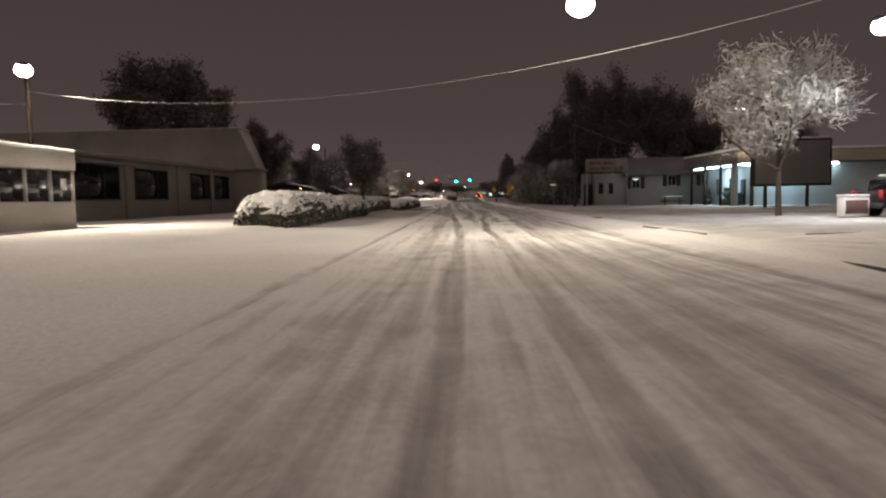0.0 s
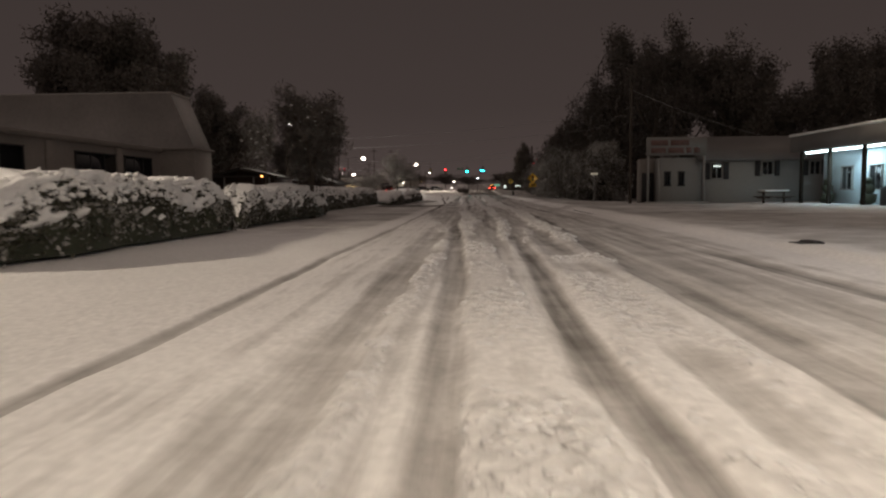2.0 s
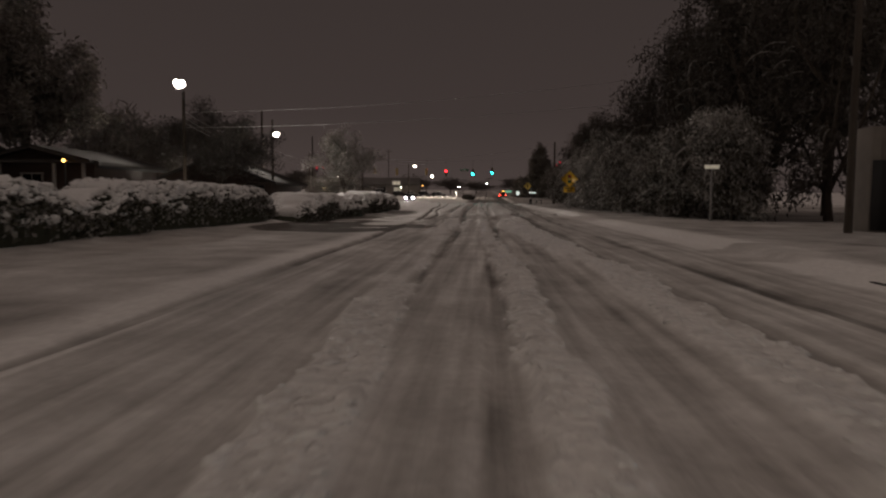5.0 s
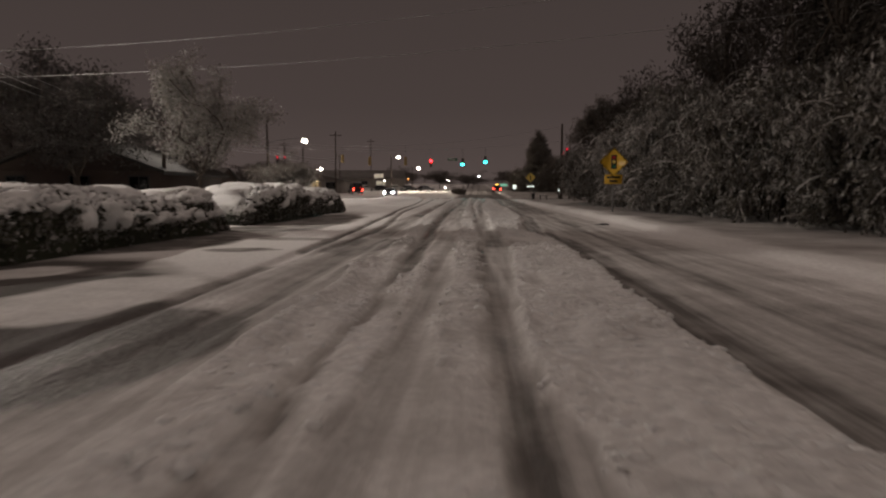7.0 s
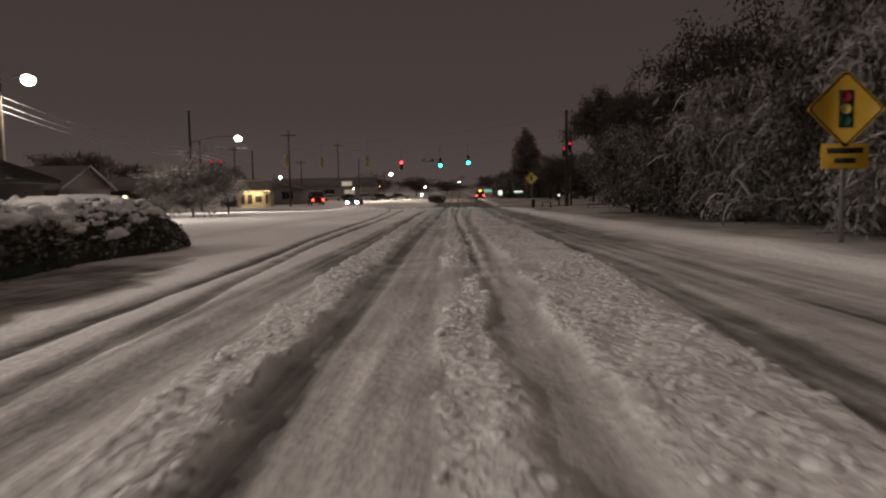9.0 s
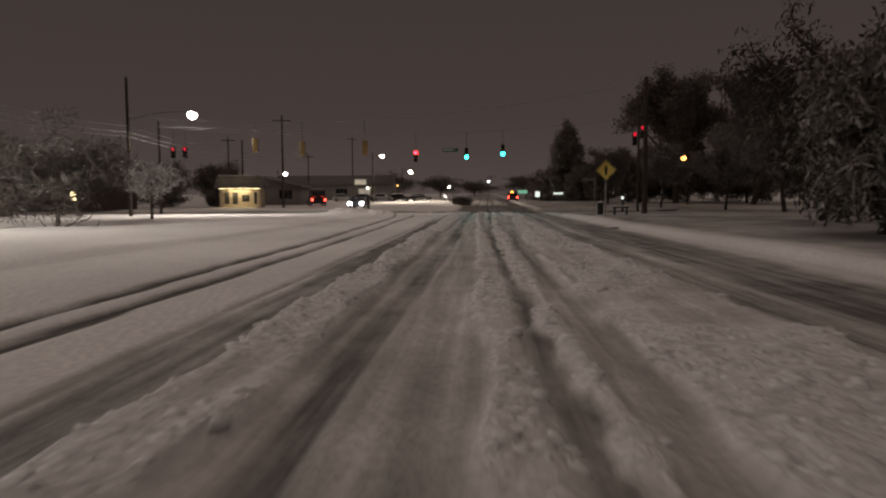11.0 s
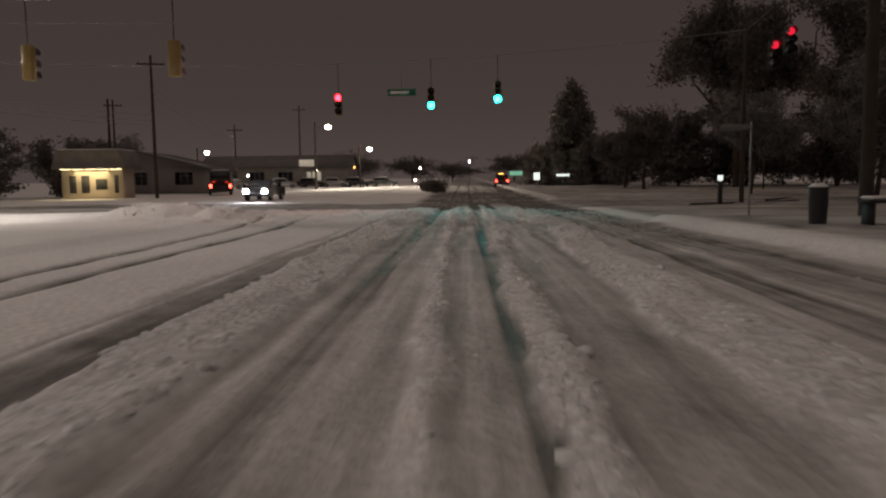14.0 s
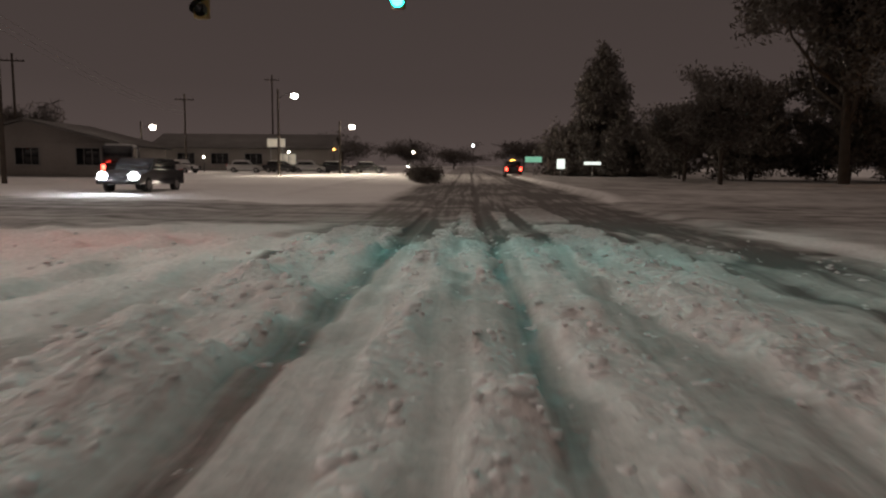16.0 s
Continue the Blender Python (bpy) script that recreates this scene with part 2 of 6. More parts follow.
CAR_WHITE = material("pale_car_paint", (0.55, 0.55, 0.55), 0.35, 0.1, vary=0.1, bump=0.0)
RUBBER = material("tyre_rubber", (0.025, 0.025, 0.025), 0.8, vary=0.2, bump=0.3)
CONCRETE = material("kerb_concrete", (0.36, 0.35, 0.33), 0.85, vary=0.2, scale=4, bump=0.4)
E_LAMP = material("lamp_lens", (0.9, 0.9, 0.85), 0.3, bump=0, emit=(1.0, 0.90, 0.74), strength=28)
E_LAMP_COOL = material("cool_lamp_lens", (0.9, 0.9, 0.9), 0.3, bump=0, emit=(0.95, 0.97, 1.0), strength=28)
E_LAMP_ORANGE = material("sodium_lamp_lens", (0.9, 0.7, 0.5), 0.3, bump=0, emit=(1.0, 0.42, 0.10), strength=6)
E_TUBE = material("blue_white_tube", (0.9, 0.95, 1.0), 0.3, bump=0, emit=(0.72, 0.93, 1.0), strength=9)
E_WARM = material("warm_lit_soffit", (0.9, 0.8, 0.6), 0.4, bump=0, emit=(1.0, 0.80, 0.42), strength=3.0)
E_RED = material("red_signal_lens", (0.4, 0.02, 0.02), 0.3, bump=0, emit=(1.0, 0.004, 0.007), strength=70)
E_RED_DIM = material("dim_red_signal_lens", (0.3, 0.02, 0.02), 0.3, bump=0, emit=(1.0, 0.02, 0.05), strength=0.75)
E_GREEN = material("green_signal_lens", (0.02, 0.4, 0.35), 0.3, bump=0, emit=(0.003, 0.80, 0.74), strength=130)
E_TAIL = material("tail_lamp_lens", (0.4, 0.02, 0.02), 0.3, bump=0, emit=(1.0, 0.05, 0.03), strength=12)
E_AMBER = material("amber_lamp_lens", (0.6, 0.3, 0.02), 0.3, bump=0, emit=(1.0, 0.42, 0.05), strength=14)
E_HEAD = material("headlamp_lens", (0.9, 0.9, 0.9), 0.2, bump=0, emit=(0.93, 0.96, 1.0), strength=160)
E_SIGN = material("lit_sign_face", (0.8, 0.85, 0.8), 0.4, bump=0, emit=(0.85, 0.95, 0.88), strength=0.9)
E_SIGN_DIM = material("dim_lit_sign_face", (0.7, 0.65, 0.55), 0.4, bump=0, emit=(0.9, 0.8, 0.62), strength=0.22)
E_GREENSIGN = material("lit_green_sign_face", (0.2, 0.5, 0.3), 0.4, bump=0, emit=(0.35, 0.85, 0.6), strength=0.35)


# ---- mesh tools ----
class Mesh:
    """Collects vertices and faces for one part."""

    def __init__(self):
        self.chunks, self.count = [], 0

    def add(self, v, f):
        v, f = np.asarray(v, float).reshape(-1, 3), np.asarray(f, int)
        self.chunks.append((v, f + self.count))
        self.count += len(v)
        return self

    def box(self, c, size, rz=0.0, bevel=0.0, rx=0.0):
        sx, sy, sz = (s / 2 for s in size)
        if bevel <= 0:
            v = np.array([(x, y, z) for z in (-sz, sz) for x, y in ((-sx, -sy), (sx, -sy), (sx, sy), (-sx, sy))])
            f = [(0, 3, 2, 1), (4, 5, 6, 7), (0, 1, 5, 4), (1, 2, 6, 5), (2, 3, 7, 6), (3, 0, 4, 7)]
        else:
            e = min(bevel, sx * 0.9, sy * 0.9, sz * 0.9)
            ring = lambda a, b, z: [(-a + e, -b, z), (a - e, -b, z), (a, -b + e, z), (a, b - e, z), (a - e, b, z), (-a + e, b, z), (-a, b - e, z), (-a, -b + e, z)]
            v = np.array(ring(sx - e, sy - e, -sz) + ring(sx, sy, -sz + e) + ring(sx, sy, sz - e) + ring(sx - e, sy - e, sz))
            f = [[r * 8 + k, r * 8 + (k + 1) % 8, r * 8 + 8 + (k + 1) % 8, r * 8 + 8 + k] for r in range(3) for k in range(8)]
            for r, turn in ((0, -1), (24, 1)):
                q = [r + k for k in range(8)][::turn]
                f += [[q[0], q[1], q[2], q[3]], [q[0], q[3], q[4], q[7]], [q[4], q[5], q[6], q[7]]]
        m = np.array(Euler((rx, 0, rz)).to_matrix())
        return self.add(v @ m.T + np.array(c), f)

    def tube(self, pts, radii, sides=8, cap=True):
        pts = np.asarray(pts, float)
        radii = np.broadcast_to(np.asarray(radii, float), len(pts))
        d = np.gradient(pts, axis=0)
        d /= np.linalg.norm(d, axis=1)[:, None] + 1e-9
        ref = np.array((0.0, 0.0, 1.0)) if abs(d[:, 2].mean()) < 0.8 else np.array((1.0, 0.0, 0.0))
        a = np.cross(d, ref)
        a /= np.linalg.norm(a, axis=1)[:, None] + 1e-9
        b = np.cross(d, a)
        ang = np.linspace(0, 2 * np.pi, sides, endpoint=False)
        v = pts[:, None] + radii[:, None, None] * (np.cos(ang)[None, :, None] * a[:, None] + np.sin(ang)[None, :, None] * b[:, None])
        i, k = np.meshgrid(np.arange(len(pts) - 1), np.arange(sides), indexing="ij")
        f = np.stack([i * sides + k, i * sides + (k + 1) % sides, (i + 1) * sides + (k + 1) % sides, (i + 1) * sides + k], -1).reshape(-1, 4)
        base = self.count
        self.add(v.reshape(-1, 3), f)
        if cap:
            n = len(pts)
            for s, ring in ((0, range(sides)), (n - 1, range(sides))):
                c = v[s].mean(0)
                cv = np.vstack([v[s], c])
                fc = [[k, (k + 1) % sides, sides] for k in ring]
                self.add(cv, fc)
        return self

    def prism(self, outline, c, depth, axis="y"):
        """A flat outline (a, b) turned into a plate of that depth; axis: the way it faces."""
        o = np.asarray(outline, float)
        n = len(o)
        v = []
        for s in (-depth / 2, depth / 2):
            z = np.full(n, s)
            v.append(np.stack([o[:, 0], z, o[:, 1]], 1) if axis == "y" else np.stack([z, o[:, 0], o[:, 1]], 1) if axis == "x" else np.stack([o[:, 0], o[:, 1], z], 1))
        v = np.vstack(v) + np.array(c)
        self.add(v, [[k, (k + 1) % n, n + (k + 1) % n, n + k] for k in range(n)])
        base = self.count - 2 * n
        self.chunks.append((np.zeros((0, 3)), np.array([list(range(base, base + n))])))
        self.chunks.append((np.zeros((0, 3)), np.array([list(range(base + n, base + 2 * n))[::-1]])))
        return self

    def data(self, name, mat, smooth=False):
        me = bpy.data.meshes.new(name)
        v = np.concatenate([c[0] for c in self.chunks])
        me.vertices.add(len(v))
        me.vertices.foreach_set("co", v.ravel())
        loops = np.concatenate([c[1].ravel() for c in self.chunks])
        sizes = np.concatenate([np.full(len(c[1]), c[1].shape[1]) for c in self.chunks])
        me.loops.add(len(loops))
        me.loops.foreach_set("vertex_index", loops.astype(np.int32))
        me.polygons.add(len(sizes))
        me.polygons.foreach_set("loop_start", np.r_[0, np.cumsum(sizes)[:-1]].astype(np.int32))
        if smooth:
            me.polygons.foreach_set("use_smooth", np.ones(len(sizes), bool))
        me.materials.append(mat)
        me.update(calc_edges=True)
        me.validate()
        return me


def part(name, mesh, mat, parent=None, label="", smooth=False):
    ob = new(name, mesh.data(name, mat, smooth))
    ob.parent = parent
    return tagged(ob, label)


def thing(name, place=(0, 0, 0), rz=0.0, label="", category="", group="", kind=""):
    ob = new(name)
    ob.matrix_basis = pose(*place, 0, 0, rz)
    ob.empty_display_size = 0.2
    return tagged(ob, label, category, group, kind)


ICO = bmesh.new()
bmesh.ops.create_icosphere(ICO, subdivisions=1, radius=1.0)
ICO_V = np.array([v.co[:] for v in ICO.verts])
ICO_F = np.array([[v.index for v in f.verts] for f in ICO.faces])
ICO.free()


def lumps(mesh, centres, radii, rng, rough=0.3):
    """Small uneven lumps."""
    c = np.asarray(centres, float).reshape(-1, 3)
    r = np.asarray(radii, float)
    r = np.broadcast_to(r if r.ndim == 2 else np.repeat(r.reshape(-1, 1), 3, 1), c.shape)
    ang = rng.uniform(0, 2 * np.pi, len(c))
    v = ICO_V[None] * r[:, None] * (1 + rng.uniform(-rough, rough, (len(c), len(ICO_V), 1)))
    ca, sa = np.cos(ang)[:, None], np.sin(ang)[:, None]
    v = np.stack([v[..., 0] * ca - v[..., 1] * sa, v[..., 0] * sa + v[..., 1] * ca, v[..., 2]], -1) + c[:, None]
    f = ICO_F[None] + (np.arange(len(c)) * len(ICO_V))[:, None, None]
    return mesh.add(v.reshape(-1, 3), f.reshape(-1, 3))


def leaves(mesh, centres, size, rng, droop=0.0, slim=0.55):
    """Small bent leaf sprays turned every way; droop: how far they hang."""
    c = np.asarray(centres, float).reshape(-1, 3)
    n = len(c)
    a = rng.normal(size=(n, 3))
    a[:, 2] -= droop
    a /= np.linalg.norm(a, axis=1)[:, None]
    b = np.cross(a, rng.normal(size=(n, 3)))
    b /= np.linalg.norm(b, axis=1)[:, None]
    up = np.cross(a, b)
    s = (size * rng.uniform(0.5, 1.4, n))[:, None]
    v = np.stack([c - a * s, c + b * s * slim + up * s * 0.15, c + a * s, c - b * s * slim + up * s * 0.15], 1)
    return mesh.add(v.reshape(-1, 3), np.arange(4 * n).reshape(-1, 4))


TABLE = np.random.RandomState(3).rand(256, 256)


def value_noise(x, y, scale, shift=0):
    x, y = np.asarray(x) / scale + 17.3 * shift, np.asarray(y) / scale + 7.9 * shift
    i, j = np.floor(x).astype(int), np.floor(y).astype(int)
    u, v = x - i, y - j
    u, v = u * u * (3 - 2 * u), v * v * (3 - 2 * v)
    t = lambda a, b: TABLE[(i + a) % 256, (j + b) % 256]
    return (t(0, 0) * (1 - u) + t(1, 0) * u) * (1 - v) + (t(0, 1) * (1 - u) + t(1, 1) * u) * v


# ---- the ground: one sheet of snow with wheel tracks ----
# each track: how its middle runs (y, x), half width, depth, how packed, from y, to y
TRACKS, BANDS = [], []


def track(line, half, depth, packed, y0, y1):
    TRACKS.append((line, half, depth, packed, y0, y1))


def band(line, height, y0, y1):
    BANDS.append((line, height, y0, y1))


track([(0, -2.42), (75, -2.36)], 0.075, 0.04, 0.5, -20, 62)
track([(50, -2.37), (75, -2.36), (88, -2.8), (107, -4.0), (131, -4.96), (153, -6.2), (160, -6.7), (170, -7.8)], 0.12, 0.075, 1.0, 52, 165)
track([(60, -1.75), (88, -2.2), (93, -2.5), (107, -3.6), (131, -4.23), (150, -5.1), (158, -5.25), (170, -6.2)], 0.11, 0.07, 1.0, 78, 165)
track([(0, -1.0), (24, -0.97), (42, -0.85), (75, -1.6), (80, -1.7)], 0.24, 0.035, 0.34, -20, 76)
track([(60, -1.3), (75, -1.6), (93, -1.83), (107, -2.12)], 0.22, 0.045, 0.58, 68, 104)
track([(93, -1.83), (107, -2.12), (131, -2.44), (148, -2.7), (160, -2.55), (230, -3.0)], 0.28, 0.03, 0.8, 94, 166)
track([(70, -2.2), (93, -2.3), (107, -2.42), (131, -2.9), (150, -3.2)], 0.07, 0.03, 0.6, 80, 160)
track([(0, -0.05), (21, -0.11), (30, -0.16), (35, -0.28), (37.5, -0.38), (41, -0.56), (45, -0.7), (52, -0.3), (75, -0.21), (93, -0.78), (107, -0.89), (131, -0.95), (148, -1.05), (260, -0.6)], 0.14, 0.038, 0.70, -20, 300)
track([(0, -0.6), (42, -0.75), (75, -0.6), (107, -0.52), (131, -0.55), (148, -0.62), (260, -0.3)], 0.26, 0.02, 0.34, -20, 300)
track([(0, 0.9), (21, 1.02), (24, 0.91), (30, 1.02), (35, 1.1), (42, 0.53), (75, 0.88), (93, 0.26), (107, 0.55), (131, 0.26), (148, 0.36), (260, 0.9)], 0.14, 0.040, 0.70, -20, 300)
track([(0, 1.5), (24, 1.7), (42, 1.75), (75, 1.35), (93, 0.62), (107, 1.1), (131, 1.0), (148, 1.75), (260, 1.6)], 0.24, 0.035, 0.45, -20, 300)
track([(0, 2.3), (24, 2.36), (42, 2.6), (75, 2.62), (84, 2.75), (88, 2.3), (93, 2.5), (99, 2.95), (107, 2.9), (131, 2.85), (148, 3.25), (260, 3.4)], 0.25, 0.05, 0.64, -20, 300)
track([(0, 4.45), (24, 4.35), (42, 4.05), (75, 3.55), (93, 3.9), (131, 4.5), (153, 4.7), (260, 4.8)], 0.17, 0.05, 0.65, -20, 300)
track([(0, 3.3), (60, 3.2), (131, 3.9), (260, 4.2)], 0.6, 0.02, 0.38, -20, 300)
track([(95, 3.75), (131, 4.3), (153, 4.5), (260, 4.6)], 0.85, 0.02, 0.66, 98, 300)
# bands of clean churned snow left standing between the wheel paths: (y, left, right) along each, height, from y, to y
band([(60, -1.25, -0.7), (74, -1.04, -0.41), (78, -1.10, -0.49), (84, -1.15, -0.69), (99, -1.70, -1.0), (128, -2.19, -1.47), (149, -2.47, -1.42), (156, -2.58, -1.37), (163, -2.4, -1.11), (169, -2.3, -1.1)], 0.075, 66, 172)
band([(14, -0.02, 0.85), (22, 0.05, 0.80), (30, 0.0, 0.55), (35, -0.13, 0.45), (37.5, -0.22, 0.12), (41, -0.39, 0.04), (44, -0.39, 0.33), (48, -0.43, 0.14), (58, -0.86, -0.28), (66, -0.9, -0.45)], 0.05, 12, 68)
band([(18, -0.70, -0.45), (24, -0.72, -0.47), (30, -0.7, -0.38), (35, -0.70, -0.42), (37.5, -0.76, -0.54), (41, -1.12, -0.73), (44, -1.5, -1.1)], 0.05, 17, 45)
band([(33, 0.96, 1.25), (37.5, 1.33, 1.64), (41, 1.45, 1.7)], 0.035, 32, 42)
band([(19, 1.2, 1.7), (24, 1.05, 1.95), (30, 1.2, 2.3), (33, 1.5, 2.2)], 0.03, 19, 33)
band([(70, -0.40, 0.0), (74, -0.35, 0.01), (80, -0.25, 0.0)], 0.04, 69, 81)
band([(32, 0.64, 0.9), (35, 0.64, 0.92), (37.5, 0.67, 1.02), (41, 0.81, 1.25), (44, 0.90, 1.20), (48, 0.82, 1.17), (58, 0.66, 1.13), (66, 0.45, 0.90), (74, 0.31, 0.74), (78, 0.24, 0.75), (84, 0.25, 0.72), (99, 0.0, 0.53), (128, -0.22, 0.15), (149, -0.37, -0.22), (163, -0.58, -0.13), (169, -0.5, -0.1)], 0.06, 31, 174)
band([(97, 0.7, 0.82), (115, 0.4, 0.7), (128, 0.27, 0.71), (140, 0.35, 0.72), (149, 0.42, 0.76), (156, 0.72, 1.2), (163, 0.67, 1.18), (169, 0.8, 1.2)], 0.06, 96, 179)
band([(33, 1.84, 2.2), (35, 1.84, 2.28), (37.5, 1.95, 2.57), (41, 1.75, 2.5), (44, 1.87, 2.40), (51, 1.91, 2.63), (58, 2.13, 2.78), (66, 1.5, 2.5), (74, 0.98, 2.28), (78, 1.2, 2.5), (84, 1.4, 2.4), (88, 1.05, 1.95), (93, 1.02, 2.2), (99, 1.06, 2.62), (115, 1.0, 2.6), (128, 1.1, 2.4), (149, 1.65, 2.45), (156, 2.12, 2.84), (163, 1.45, 2.43), (169, 1.5, 2.6)], 0.065, 32, 182)
band([(155, 0.05, 0.4), (163, 0.08, 0.48), (169, -0.1, 0.4)], 0.05, 154, 178)


def ridge_state(x, y):
    """How much a place lies on a band of churned snow, 0 to 1, and that band's height."""
    on, tall = np.zeros_like(x), np.zeros_like(x)
    for n, (line, height, y0, y1) in enumerate(BANDS):
        ys = [p[0] for p in line]
        left = np.interp(y, ys, [p[1] for p in line]) + (value_noise(y, y * 0, 1.3, n + 80) - 0.5) * 0.14 + (value_noise(y, x * 0, 0.35, n + 84) - 0.5) * 0.13
        right = np.interp(y, ys, [p[2] for p in line]) + (value_noise(y, y * 0, 1.3, n + 90) - 0.5) * 0.14 + (value_noise(y, x * 0, 0.35, n + 94) - 0.5) * 0.13
        k = np.clip(np.minimum(x - left, right - x) / 0.07, 0, 1) * np.clip((y - y0) / 3, 0, 1) * np.clip((y1 - y) / 2, 0, 1)
        k = k * np.clip(1.75 - (1.9 if y1 < 75 else 1.6) * value_noise(x * 1.5, y * 0.6, 0.8, n + 70), 0.12, 1)
        on = np.maximum(on, k)
        tall = np.maximum(tall, k * height * np.interp(y, [150, 158], [1.0, 0.6]))
    return on, tall


CROSS_STREET = (171.0, 183.0)


def track_state(x, y):
    """How packed the snow is (0 to 1) and how far it is pressed down, at each place."""
    packed, down = np.zeros_like(x), np.zeros_like(x)
    for n, (line, half, depth, how, y0, y1) in enumerate(TRACKS):
        mid = np.interp(y, [p[0] for p in line], [p[1] for p in line])
        mid = mid + (value_noise(y, y * 0, 9.0, n + 1) - 0.5) * 0.16 + (value_noise(y, y * 0, 2.1, n + 20) - 0.5) * 0.05
        h = half * (0.8 + 0.5 * value_noise(x, y, 1.6, n + 40))
        far = np.abs(x - mid)
        on = np.clip((h * 1.25 - far) / (h * 0.5), 0, 1) * np.clip((y - y0) / 6, 0, 1) * np.clip((y1 - y) / 6, 0, 1)
        rim = np.clip(1 - np.abs(far - h * 1.5) / (h * 0.5), 0, 1) * np.clip((y - y0) / 6, 0, 1) * np.clip((y1 - y) / 6, 0, 1)
        fade = 0.55 + 0.45 * value_noise(x * 0.4, y, 7.0, n + 60)
        packed = np.maximum(packed, on * how * fade * np.clip(0.62 + (y - 12) / 36, 0.62, 1))
        down = np.maximum(down, on * depth * 0.7) - rim * 0.012 * (1 - packed)
    return np.clip(packed * (1 + 0.35 * np.clip((y - 163) / 6, 0, 1)), 0, 1), down


def rise(y):
    """The road climbs gently past the crossing."""
    return 0.017 * np.clip(np.asarray(y, float) - 178, 0, 400) ** 1.0


def ground_height(x, y):
    x, y = np.asarray(x, float), np.asarray(y, float)
    packed, down = track_state(x, y)
    road = np.clip((x + 8.5) / 1.5, 0, 1) * np.clip((5.9 - x) / 0.3, 0, 1)
    lane = np.clip((x + 2.5) / 0.5, 0, 1) * np.clip((3.4 - x) / 0.5, 0, 1)
    z = 0.05 - down + 0.02 * (value_noise(x, y, 4.0, 2) - 0.5)
    # churned snow between the wheel paths
    on, tall = ridge_state(x, y)
    worn = np.clip((x - np.interp(y, [20, 45, 56], [-1.35, -1.45, -2.75])) / 0.5, 0, 1) * np.clip((5.4 - x) / 0.5, 0, 1) * np.clip((y - 22) / 16, 0.2, 1) * np.clip((236 - y) / 40, 0, 1)
    packed = np.maximum(packed, worn * (0.17 + 0.2 * value_noise(x * 2.5, y * 0.25, 1.0, 16))) * (1 - on)
    z += lane * (1 - np.clip(packed * 1.6, 0, 1)) * 0.025 * value_noise(x, y * 0.6, 0.3, 5)
    z += tall * (0.35 + 1.1 * value_noise(x, y * 0.8, 0.36, 5) ** 2 + 0.5 * value_noise(x, y, 0.17, 6))
    z += (1 - road) * (0.09 * value_noise(x, y, 3.5, 8) + 0.03 * value_noise(x, y, 0.8, 9))
    chunk = np.clip((y - np.where(x < -2.6, 156.5, 146)) / np.where(x < -2.6, 4, 10), 0, 1) * np.clip((174 - y) / 7.0, 0, 1) * np.clip((x + 13) / 2, 0, 1) * np.clip((5.6 - x) / 0.6, 0, 1)
    z += chunk * (1 - 0.75 * packed) * (0.22 * np.clip(value_noise(x, y, 0.5, 14) - 0.45, 0, 1) + 0.11 * value_noise(x, y, 0.24, 15))
    # kerb and verge on both sides, open at the cross street
    shut = np.clip((159.5 - y - 0.5 * np.clip(x - 6, 0, 5)) / 1.0, 0, 1) + np.clip((y - 185) / 1.5, 0, 1)
    z += np.clip((x - 5.62) / 0.16, 0, 1) * 0.15 * np.clip((y - 78) / 10, 0.25, 1) * shut
    z += np.clip((-7.6 - x) / 0.5, 0, 1) * 0.07 * shut
    # ploughed bank by the crossing
    z += 0.40 * np.exp(-(((x + 10.4) / 2.9) ** 2 + ((y - 162.0) / 1.5) ** 2)) * (0.25 + 1.1 * value_noise(x, y, 0.55, 11) + 0.5 * value_noise(x, y, 0.22, 12))
    return z + rise(y), packed


